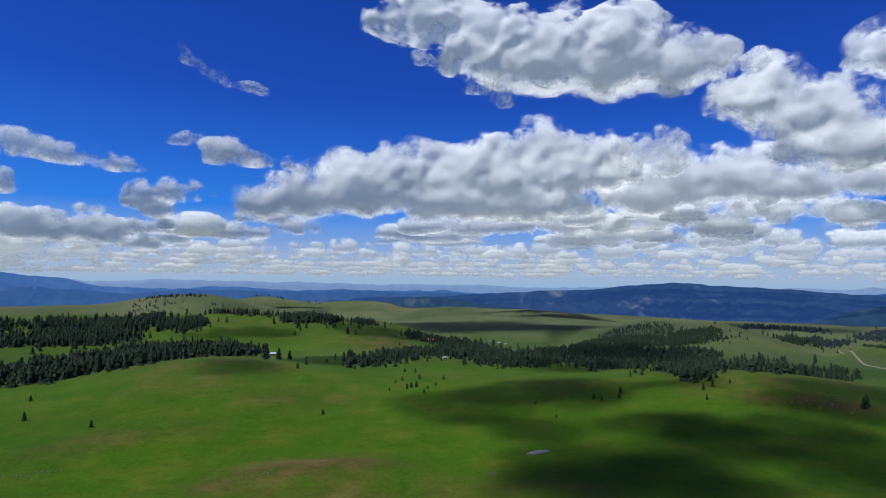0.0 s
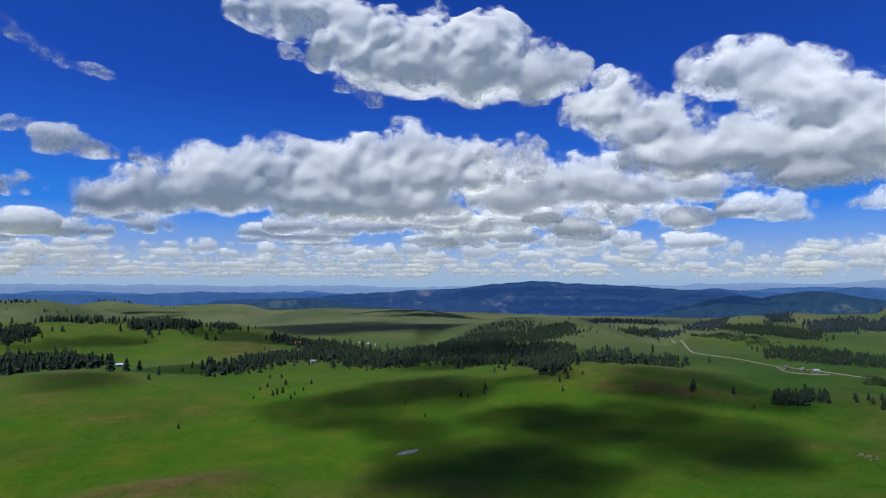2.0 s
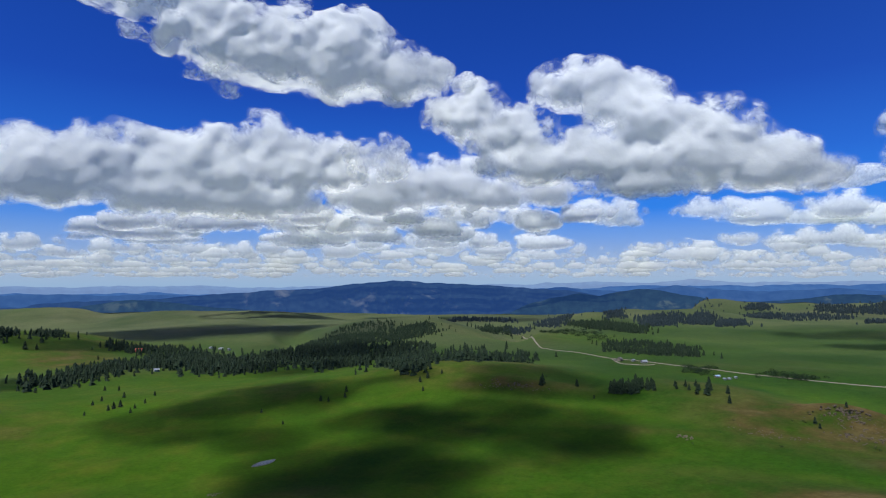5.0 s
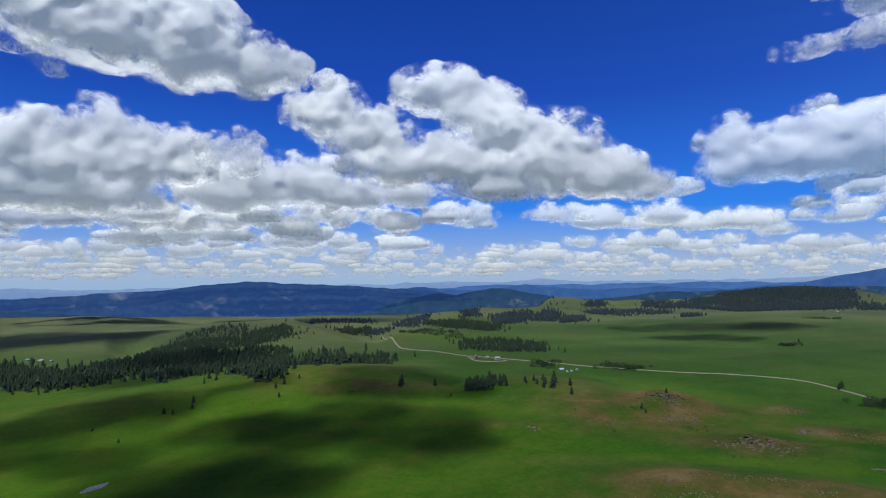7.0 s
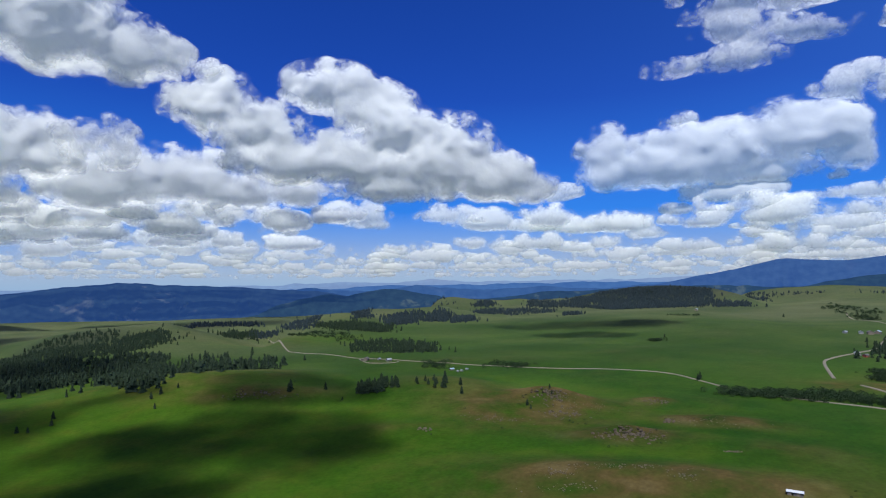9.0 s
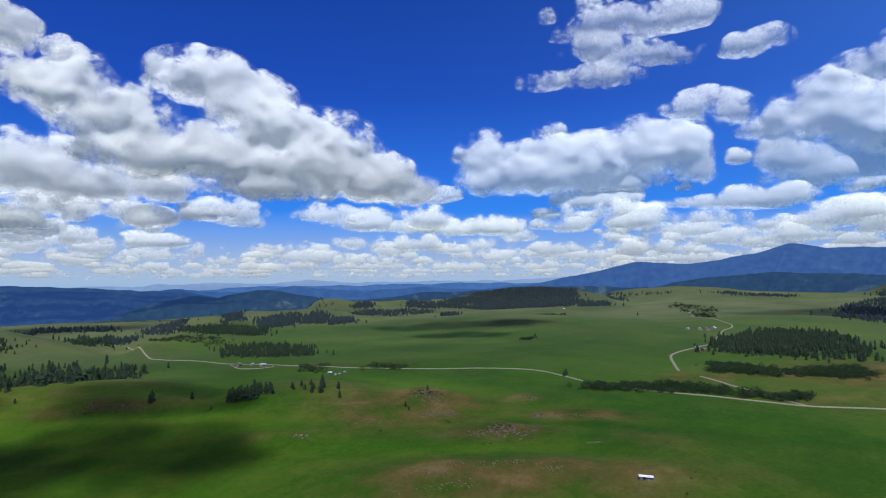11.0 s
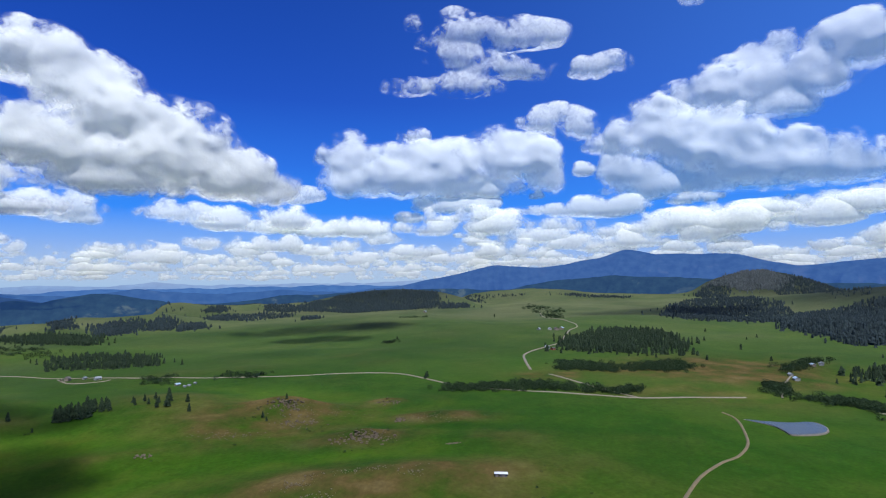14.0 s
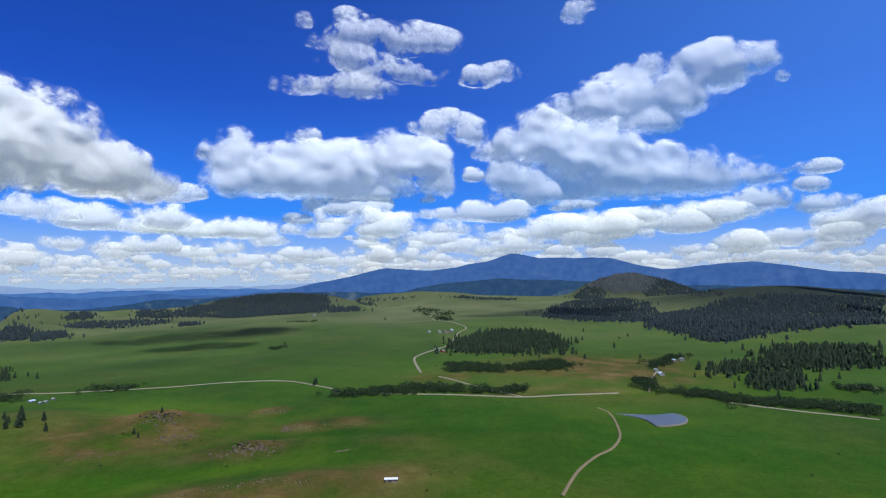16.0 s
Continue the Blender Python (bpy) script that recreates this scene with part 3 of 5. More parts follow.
def cloud_shape(lumps, cell, unit, seed, puff=1.0, fray=0.25, deep=0.62, body=1.0, through=1):
    """lumps: centre across, centre up, half width, half height, in metres; unit: metres to a degree.
    through: the axis along which the thickness of the vapour counts. Returns points, quads and vapour."""
    L = np.array(lumps, dtype=float)
    pad = 5 * cell + 0.45 * max(L[:, 3])
    x0, x1 = (L[:, 0] - L[:, 2]).min() - pad, (L[:, 0] + L[:, 2]).max() + pad
    z0, z1 = (L[:, 1] - L[:, 3]).min() - pad, (L[:, 1] + L[:, 3]).max() + pad
    ry = np.minimum(L[:, 2], 1.5 * L[:, 3]) * deep
    y1 = ry.max() + pad
    xs, ys, zs = np.arange(x0, x1, cell), np.arange(-y1, y1, cell), np.arange(z0, z1, cell)
    X, Y, Z = (a.astype(np.float32) for a in np.meshgrid(xs, ys, zs, indexing="ij", sparse=True))
    f = None
    for (cx, cz, rx, rz), r in zip(L, ry):
        up = Z - cz + 0.25 * rz  # domed above, flatter below
        g = 1 - np.sqrt(((X - cx) / rx) ** 2 + (Y / r) ** 2 + (up / np.where(up > 0, 1.25 * rz, 0.75 * rz)) ** 2)
        g = g * min(rz / L[:, 3].max(), 1.0) ** 0.5
        f = g if f is None else np.maximum(f, g) + 0.06 * np.exp(-np.abs(f - g) * 10)
    rs = np.random.RandomState(seed)
    ii = [(np.arange(n) + o) % NV for n, o in zip(f.shape, rs.randint(0, NV, 3))]
    calm = np.clip((Z - z0 - pad) / (0.4 * (z1 - z0 - 2 * pad)), 0.45, 1.0)  # quieter towards the base
    inner = f + calm * (0.34 * puff * PUFF[np.ix_(*ii)] + (0.3 + fray) * 0.36 * WISP[np.ix_(*ii)]) + 0.05  # where the vapour is
    if body < 0.95 and through == 1:  # loose shreds with no closed heart
        inner = 0.85 * inner + 0.20 * WISP[np.ix_(*ii)] - (0.10 if body < 0.6 else 0.02)
    depth = np.clip(inner, 0, 0.5).sum(through) * cell / unit
    size = L[:, 3].max() / unit
    vapour = 1 - np.exp(-depth / np.clip((0.30 if body < 0.6 and through == 1 else 0.13) * size, 0.02, 0.40 if body < 0.6 else 0.26))
    f = f + calm * 0.30 * puff * SWELL[np.ix_(*ii)] + 0.22  # its outer skin, full and smooth
    vapour = vapour * np.clip(f.max(through) / 0.20, 0, 1) ** 1.5
    for ax in range(3):
        edge = [slice(None)] * 3
        edge[ax] = [0, -1]
        f[tuple(edge)] = -1
    p, q = surface(f)
    a, b = [k for k in range(3) if k != through]
    fa, fb = np.clip(p[:, a] - np.floor(p[:, a]), 0, 1), np.clip(p[:, b] - np.floor(p[:, b]), 0, 1)
    u, v = np.floor(p[:, a]).astype(int), np.floor(p[:, b]).astype(int)
    u1, v1 = np.minimum(u + 1, vapour.shape[0] - 1), np.minimum(v + 1, vapour.shape[1] - 1)
    here = (vapour[u, v] * (1 - fa) + vapour[u1, v] * fa) * (1 - fb) + (vapour[u, v1] * (1 - fa) + vapour[u1, v1] * fa) * fb
    pts = np.stack([x0 + p[:, 0] * cell, -y1 + p[:, 1] * cell, z0 + p[:, 2] * cell], -1)
    return pts, q, here * body, pts / unit * np.clip(2.2 / size, 1, 4) + rs.uniform(0, 50, 3)


def cloud_mesh(shape):
    p, q, dens, grain = shape
    me = mesh_from("cloud", p, q, VAPOUR)
    at = me.attributes.new("vapour", "FLOAT", "POINT")
    at.data.foreach_set("value", dens.astype(np.float32))
    at = me.attributes.new("grain", "FLOAT_VECTOR", "POINT")
    at.data.foreach_set("vector", grain.astype(np.float32).ravel())
    return me


def cloud(label, dist, lumps, cell=0.17, seed=0, puff=1.0, fray=0.45, deep=0.5, body=1.0):
    """A cloud from lumps given as bearing, height over eye level, half width and half height, in degrees, at one distance."""
    a0 = sum(l[0] for l in lumps) / len(lumps)
    e0 = min(l[1] - l[3] for l in lumps)
    k = dist * radians(1)
    local = [((a - a0) * k, (math.tan(radians(e)) - math.tan(radians(e0))) * dist, w * k / math.cos(radians(e)), h * k / math.cos(radians(e)) ** 2) for a, e, w, h in lumps]
    p, q, dens, grain = cloud_shape(local, cell * k, k, seed, puff, fray, deep, body)
    turn, out = p[:, 0] / dist, dist + p[:, 1]  # bent round the valley, so that long banks keep their distance
    p = np.stack([out * np.sin(turn), out * np.cos(turn) - dist, p[:, 2]], -1)
    ob = new("cloud", cloud_mesh((p, q, dens, grain)))
    x, y = polar(a0, dist)
    ob.matrix_world = pose(x, y, EYE + dist * math.tan(radians(e0)), 0, 0, -a0)
    return tagged(ob, label, "cloud", group="cumulus clouds")


cloud("large white cumulus with a pale grey flat base", 2200, [(-2.4, 24.6, 3.9, 2.35), (4.5, 22.0, 4.24, 3.0), (10.0, 20.9, 5.7, 3.09), (16.2, 20.7, 5.01, 3.62), (21.8, 19.6, 3.27, 2.64), (24.9, 19.2, 1.99, 1.62), (1.3, 23.9, 2.16, 2.1), (11.7, 24.4, 1.54, 1.2)], seed=3)
cloud("thin torn wisp of white cloud", 2250, [(5.5, 17.5, 1.34, 1.12), (4.6, 18.3, 1.02, 0.71), (2.9, 18.3, 1.51, 0.6), (1.4, 18.6, 1.09, 0.4), (-0.2, 20.5, 1.16, 0.39), (-1.8, 20.7, 1.23, 0.43), (-2.5, 21.2, 0.75, 0.38)], seed=40, body=0.55, fray=1.2)
cloud("broad ragged white cumulus bank with blue gaps", 2500, [(29.0, 15.7, 3.98, 2.35), (32.6, 13.9, 4.6, 2.4), (39.4, 18.0, 3.84, 2.17), (43.3, 16.2, 3.99, 2.61), (46.8, 14.0, 4.73, 2.73), (51.0, 11.8, 5.12, 3.14), (55.6, 10.1, 4.41, 2.32), (59.1, 8.7, 2.26, 1.72), (41.8, 11.5, 7.03, 2.43), (46.2, 9.3, 6.4, 1.83), (35.7, 11.5, 4.92, 2.28), (32.9, 12.3, 3.27, 1.89)], seed=4, fray=0.5)
cloud("small white cloud puff", 2450, [(28.7, 18.6, 1.47, 0.92)], seed=41, body=0.7, fray=0.8)
cloud("long heaped cumulus bank with grey shaded hollows", 3100, [(-17.3, 7.0, 3.1, 1.64), (-13.9, 7.8, 3.67, 2.27), (-8.3, 8.7, 4.96, 2.88), (-4.1, 10.3, 5.27, 2.44), (-0.0, 8.5, 5.54, 2.89), (4.7, 10.3, 4.72, 2.93), (9.0, 12.7, 3.32, 2.03), (11.7, 10.7, 5.43, 2.82), (14.5, 11.0, 3.01, 2.44), (7.9, 7.8, 6.97, 2.28)], seed=5)
cloud("thin torn wisp of white cloud", 2900, [(20.7, 12.1, 2.07, 1.89), (17.9, 12.4, 1.64, 1.19), (19.8, 10.8, 2.47, 1.36)], seed=7, fray=1.6, body=0.6)
cloud("heaped white cumulus with a flat grey base", 3500, [(19.6, 8.6, 4.95, 2.47), (23.4, 9.2, 5.43, 2.5), (27.3, 9.5, 4.26, 2.15), (31.0, 8.5, 4.93, 2.03), (36.6, 8.4, 3.18, 1.35), (38.6, 8.8, 1.91, 0.92)], seed=6)
cloud("low flat-based white cumulus", 3900, [(-17.0, 5.6, 2.86, 0.83), (4.7, 5.3, 5.28, 1.08), (12.3, 5.7, 6.3, 1.32), (20.7, 6.1, 5.77, 1.32), (28.9, 6.4, 4.5, 1.3), (34.1, 6.0, 2.78, 0.95), (0.5, 5.2, 2.04, 0.64), (12.3, 3.7, 2.48, 0.66), (17.3, 5.0, 2.22, 0.66)], seed=31)
cloud("small ragged white cumulus cloud", 3600, [(-37.0, 10.3, 1.69, 1.05), (-35.0, 10.3, 1.49, 0.72), (-32.9, 10.0, 2.74, 0.92), (-29.3, 9.4, 2.1, 0.62)], seed=8, fray=0.7, body=0.75)
cloud("small white cloud puff", 3600, [(-37.3, 7.2, 0.91, 0.88)], seed=42, fray=0.6, body=0.8)
cloud("small ragged white cumulus cloud", 2700, [(-20.4, 11.3, 2.66, 1.12), (-18.3, 10.5, 1.59, 0.41), (-19.9, 10.6, 3.17, 0.51)], seed=9, fray=0.7, body=0.85)
cloud("thin torn wisp of white cloud", 2700, [(-25.6, 11.9, 2.33, 0.39), (-23.6, 12.3, 1.11, 0.5)], seed=43, fray=1.6, body=0.4)
cloud("thin torn wisp of white cloud", 2700, [(-13.0, 10.5, 1.36, 0.96), (-15.0, 10.7, 0.77, 0.63)], seed=10, fray=1.6, body=0.5)
cloud("small ragged white cumulus cloud", 3600, [(-25.5, 7.5, 3.07, 1.0), (-27.7, 6.5, 1.96, 0.69), (-26.3, 5.6, 1.12, 0.6), (-25.9, 4.4, 0.9, 0.4)], seed=11, fray=0.6, body=0.85)
cloud("thin torn wisp of white cloud", 2200, [(-25.1, 19.9, 0.44, 0.69), (-24.5, 19.1, 0.53, 0.51), (-23.6, 18.7, 0.77, 0.38), (-22.7, 18.2, 0.82, 0.43), (-21.7, 17.8, 1.02, 0.58), (-20.7, 17.3, 0.76, 0.34), (-19.0, 17.2, 1.06, 0.39), (-17.7, 16.9, 0.73, 0.3)], seed=12, fray=1.2, body=0.4)
cloud("heaped white cumulus row with grey bases", 3900, [(-36.4, 4.0, 2.17, 1.16), (-33.8, 3.7, 2.69, 1.11), (-30.4, 3.8, 2.57, 1.25), (-31.3, 5.4, 1.14, 0.43), (-28.0, 2.7, 2.17, 0.59)], seed=44)
cloud("white cumulus with a shaded hollow and flat base", 4800, [(66.7, 11.6, 2.72, 2.16), (67.2, 9.8, 3.94, 1.75), (71.4, 10.8, 4.39, 2.61), (76.4, 11.2, 4.34, 2.38), (81.9, 11.9, 4.33, 2.44), (85.4, 10.3, 2.17, 1.8), (77.5, 9.3, 7.04, 1.31)], seed=13)
cloud("broken white cloud with ragged edges", 4860, [(78.8, 23.5, 3.16, 1.45), (83.2, 23.0, 3.58, 1.24), (77.7, 21.5, 3.11, 1.19), (81.2, 20.3, 3.08, 0.99), (77.9, 18.7, 3.05, 1.02), (72.0, 18.6, 2.03, 0.77), (85.3, 19.7, 1.75, 0.64), (76.6, 24.6, 1.53, 0.76), (74.3, 22.5, 1.3, 0.59)], seed=14, fray=0.8, body=0.8)
cloud("small white cloud puff", 4860, [(72.6, 24.3, 1.03, 0.72)], seed=15, fray=0.6, body=0.8)
cloud("small white cloud puff", 4850, [(89.9, 19.7, 1.81, 0.96), (92.0, 20.0, 1.76, 0.85)], seed=16, fray=0.6, body=0.85)
cloud("small white cloud puff", 4840, [(86.2, 15.4, 3.03, 1.12), (88.8, 14.6, 2.37, 1.22), (90.9, 12.9, 1.93, 0.91)], seed=17, fray=0.6, body=0.9)
cloud("small white cloud puff", 4830, [(89.1, 10.5, 1.19, 0.62)], seed=25, fray=0.5)
cloud("small white cloud puff", 4830, [(72.5, 14.2, 1.52, 0.75)], seed=26, fray=0.6, body=0.8)
cloud("low flat-based white cumulus", 4780, [(76.7, 7.4, 4.65, 0.88), (79.1, 7.9, 2.06, 0.65)], seed=23)
cloud("small white cloud puff", 4780, [(72.4, 6.2, 1.33, 0.5)], seed=24)
cloud("small white cloud puff", 4780, [(84.6, 8.3, 0.94, 0.43)], seed=45, body=0.8)
cloud("small ragged white cumulus cloud", 4780, [(62.6, 8.3, 1.51, 0.65), (61.4, 7.9, 1.61, 0.54)], seed=28, fray=0.7, body=0.7)
cloud("towering white cumulus rising to one side", 4840, [(112.9, 18.8, 3.08, 1.56), (114.9, 19.0, 1.4, 1.08), (116.0, 18.2, 0.81, 0.63), (111.0, 18.3, 2.65, 1.88), (109.1, 16.8, 2.75, 2.03), (105.1, 17.6, 2.5, 2.26), (101.5, 16.7, 3.51, 2.12), (106.1, 14.7, 2.79, 1.2), (98.3, 16.4, 2.17, 1.44), (106.7, 19.2, 1.87, 0.96), (94.5, 15.9, 0.95, 0.63)], seed=18, fray=0.6)
cloud("small white cloud puff", 4840, [(117.0, 17.2, 0.56, 0.54)], seed=46, body=0.7, fray=0.6)
cloud("wide white cumulus bank with a grey base", 4800, [(95.8, 13.5, 3.45, 2.38), (100.4, 12.2, 4.73, 2.73), (105.0, 10.3, 5.42, 2.38), (109.8, 9.4, 4.86, 1.71), (114.1, 9.4, 2.67, 1.07), (94.1, 10.2, 3.67, 1.52), (98.2, 9.0, 6.32, 1.5)], seed=19)
cloud("long low white cumulus cloud", 4750, [(119.0, 6.4, 2.43, 0.74), (114.7, 7.1, 3.0, 1.16), (112.0, 6.4, 4.04, 1.1), (107.8, 6.2, 5.26, 1.03)], seed=20)
cloud("low flat-based white cumulus", 4750, [(91.0, 6.9, 4.28, 0.99), (88.0, 6.7, 3.32, 0.66), (84.6, 6.8, 2.32, 0.44)], seed=27)
cloud("long low white cumulus cloud", 4720, [(102.8, 5.6, 5.59, 1.06), (97.6, 5.5, 3.19, 0.76), (99.2, 7.5, 2.63, 0.54)], seed=47)
cloud("small white cloud puff", 4750, [(118.9, 9.4, 1.88, 0.55)], seed=21, fray=0.5, body=0.85)
cloud("small white cloud puff", 4750, [(118.7, 8.0, 1.26, 0.6)], seed=22, fray=0.5, body=0.85)
cloud("small rounded white cumulus", 4750, [(41.8, 6.4, 3.02, 1.1), (43.1, 5.4, 2.19, 0.55)], seed=29)
cloud("low flat-based white cumulus", 4750, [(50.4, 6.3, 3.23, 0.97), (54.5, 5.7, 3.5, 1.05), (60.3, 5.2, 3.24, 0.71)], seed=30)
cloud("heaped white cumulus with a flat grey base", 4740, [(67.4, 5.2, 3.06, 1.05), (64.4, 4.9, 2.16, 0.69), (69.7, 4.2, 2.33, 0.65)], seed=48)
cloud("small white cloud puff", 4740, [(24.4, 3.6, 2.12, 0.87), (23.4, 2.7, 3.16, 0.54)], seed=49)
cloud("low flat-based white cumulus", 4740, [(67.5, 5.2, 3.2, 1.0), (58.8, 5.2, 3.28, 0.76), (63.1, 5.0, 2.72, 0.77)], seed=50)
cloud("thin torn wisp of white cloud", 4800, [(99.4, 24.7, 1.08, 0.94), (100.6, 25.2, 0.97, 0.37)], seed=51, fray=0.8, body=0.7)

# rows of cumulus towards the horizon, each a long broken bank
DECK = [(6.1, 3500, 1.1, 0.5), (5.3, 3700, 1.15, 0.8), (4.4, 3980, 1.0, 0.75), (3.6, 4200, 0.85, 0.95), (2.9, 4360, 0.72, 1.05), (2.25, 4480, 0.58, 1.1),
        (1.7, 4580, 0.46, 1.15), (1.2, 4660, 0.38, 1.2), (0.75, 4730, 0.30, 1.2), (0.35, 4790, 0.25, 1.2)]
rr = random.Random(77)
for r, (level, dist, size, cover) in enumerate(DECK):
    for s in range(6):
        a0, a1 = -58 + 34 * s, -58 + 34 * (s + 1) + 1.5
        lum = []
        for _ in range(int(1.35 * cover * (1.6 if level > 3.5 and s > 2 else 1.0) * 34 / ((1.25 if level > 3.5 else 1.5) * size))):
            a = rr.uniform(a0, a1)
            if (level > 5 and a < -6) or level > 3 and smooth_noise(a * 10, level * 55, 85, 1) < -0.32:
                continue
            k = size * rr.choice((0.6, 0.8, 1.0, 1.0, 1.35))
            lum.append((a, level + rr.uniform(-0.35, 0.35) * size, k * rr.uniform(1.0, 2.8), k * rr.uniform(0.34, 0.72)))
        if lum:
            cloud("long broken row of small flat-based cumulus", 4650 - 9 * r if s > 2 or level < 3.5 else dist, lum, max(0.11, 0.26 * size), seed=400 + 10 * r + s, puff=1.1, fray=0.8, deep=0.6, body=0.92)["kind"] = "stuff"

# cumulus overhead, whose shade lies on the meadows: place of the shade, half sizes, bearing of its long side
OVERHEAD = [
    (889, 1624, 229, 166, 28),
    (267, 922, 107, 89, 16),
    (271, 336, 55, 45, 38),
    (111, 348, 81, 39, 17),
    (122, 583, 72, 54, 11),
    (192, 416, 48, 47, 24),
    (342, 454, 67, 14, 37),
    (39, 537, 82, 51, 4),
    (66, 325, 52, 32, 10),
    (130, 300, 70, 30, 22),
    (77, 460, 40, 30, 9),
    (116, 412, 50, 41, 15),
    (209, 426, 50, 32, 26),
    (258, 390, 42, 36, 33),
    (184, 488, 35, 20, 20),
    (302, 498, 51, 21, 31),
    (-214, 634, 47, 46, -18),
    (76, 1716, 300, 288, 2),
    (76, 1716, 330, 250, 2),
    (150, 1640, 240, 160, 5),
    (1990, -200, 260, 150, 96),
    (2250, -330, 220, 140, 98),
    (1348, 657, 210, 80, 64),
    (1180, 560, 120, 40, 64),
    (1420, 540, 90, 50, 69),
    (-118, 1198, 105, 45, -5),
    (287, 376, 61, 51, 37),
    (136, 602, 65, 46, 12),
    (368, 511, 81, 36, 35),
    (-362, 1070, 117, 28, -18),
    (61, 575, 64, 28, 6),
    (176, 469, 57, 26, 20),
    (104, 380, 65, 36, 15),
    (174, 325, 35, 22, 28),
    (281, 317, 34, 22, 41),
    (234, 575, 52, 14, 22),
    (142, 360, 75, 32, 21),
    (72, 352, 50, 27, 11),
    (269, 443, 55, 24, 31),
    (160, 775, 65, 55, 11),
    (-171, 802, 44, 60, -12),
]
for i, (sx, sy, wide, deep, az) in enumerate(OVERHEAD):
    up = 2000.0
    cx, cy = sx + SUN_DIR.x / SUN_DIR.z * up, sy + SUN_DIR.y / SUN_DIR.z * up
    rr = random.Random(90 + i)
    small = max(min(wide, deep), 20.0)
    lum = [(rr.uniform(-0.6, 0.6) * wide, rr.uniform(0.1, 0.4) * small, wide * rr.uniform(0.35, 0.55), small * rr.uniform(0.4, 0.7)) for _ in range(5)] + [(0, 0.2 * small, wide * 0.9, small * 0.6)]
    ob = new("cloud", cloud_mesh(cloud_shape(lum, max(wide / 38, 4.5), 0.7 * small, 120 + i, 1.0, 1.3, max(deep / small / 0.9, 0.8), 0.40, 2)))
    ob.matrix_world = pose(cx, cy, up, 0, 0, -az)
    tagged(ob, "cumulus drifting overhead, shading the meadow below", "cloud", group="cumulus clouds")

# broken cumulus sky carried on unseen behind the drone, added for white fill
rr = random.Random(66)
for i in range(16):
    az = 140 + 135 * (i + rr.uniform(0.2, 0.8)) / 16
    el = rr.choice((9, 14, 20, 27, 36))
    cloud("unseen white cumulus behind the drone, added for fill light", 3300 - 35 * el, [(az + rr.uniform(-7, 7), el + rr.uniform(0, 2.5), rr.uniform(4, 8), rr.uniform(1.6, 3.2)) for _ in range(6)], 0.7, seed=200 + i)


# ---- trees ----
def tiers(rs, n_tier, n_pt, width, z0, jag, full=0.8):
    """Unit-height conifer crown: drooping, ragged tiers; triangles as an array (n, 3, 3)."""
    tri = []
    for i in range(n_tier):
        f = i / n_tier
        top = z0 + (1 - z0) * min(1.0, (i + 1.75) / n_tier)
        low = z0 + (1 - z0) * f
        r = width * (1 - f) ** full * rs.uniform(0.82, 1.12) + 0.012
        a0 = rs.uniform(0, 6.28)
        ang = a0 + np.arange(n_pt) * (2 * math.pi / n_pt) + rs.uniform(-0.2, 0.2, n_pt)
        rad = r * np.where(np.arange(n_pt) % 2 == 0, 1.0, 1 - jag) * rs.uniform(0.8, 1.15, n_pt)
        drop = low + rs.uniform(-0.03, 0.03, n_pt) * (1 + 2 * (np.arange(n_pt) % 2))
        rim = np.stack([rad * np.cos(ang), rad * np.sin(ang), drop], -1)
        tip = np.array([rs.uniform(-0.01, 0.01), rs.uniform(-0.01, 0.01), top])
        for k in range(n_pt):
            tri.append([tip, rim[k], rim[(k + 1) % n_pt]])
    return np.array(tri)


_rs = np.random.RandomState(21)
FAR_PINES = [tiers(_rs, 4, 7, _rs.uniform(0.20, 0.29), 0.05, 0.42, _rs.uniform(0.4, 0.85)) for _ in range(8)]
TINY_PINES = [tiers(_rs, 3, 5, _rs.uniform(0.24, 0.33), 0.02, 0.3, _rs.uniform(0.35, 0.8)) for _ in range(6)]
FAR_BUSHES = []
for _ in range(6):  # clumps of leaves: many small facets round an uneven crown
    n = 170
    v = _rs.randn(n, 3)
    v /= np.linalg.norm(v, axis=1)[:, None]
    v *= (0.5 * _rs.uniform(0.55, 1.0, n) ** 0.5 * (1 + 0.3 * np.sin(v[:, 0] * 5 + 2 * v[:, 1])))[:, None]
    c = v * np.array([1.0, 1.0, 0.85]) + np.array([0, 0, 0.44])
    FAR_BUSHES.append(c[:, None, :] + _rs.uniform(-0.10, 0.10, (n, 3, 3)))


def inside(x, y, poly):
    hit, n = np.zeros(len(x), dtype=bool), len(poly)
    for i in range(n):
        (xa, ya), (xb, yb) = poly[i], poly[(i + 1) % n]
        cross = (ya > y) != (yb > y)
        at = xa + (y - ya) / ((yb - ya) if yb != ya else 1e-9) * (xb - xa)
        hit ^= cross & (x < at)
    return hit


_wood_seed = [300]


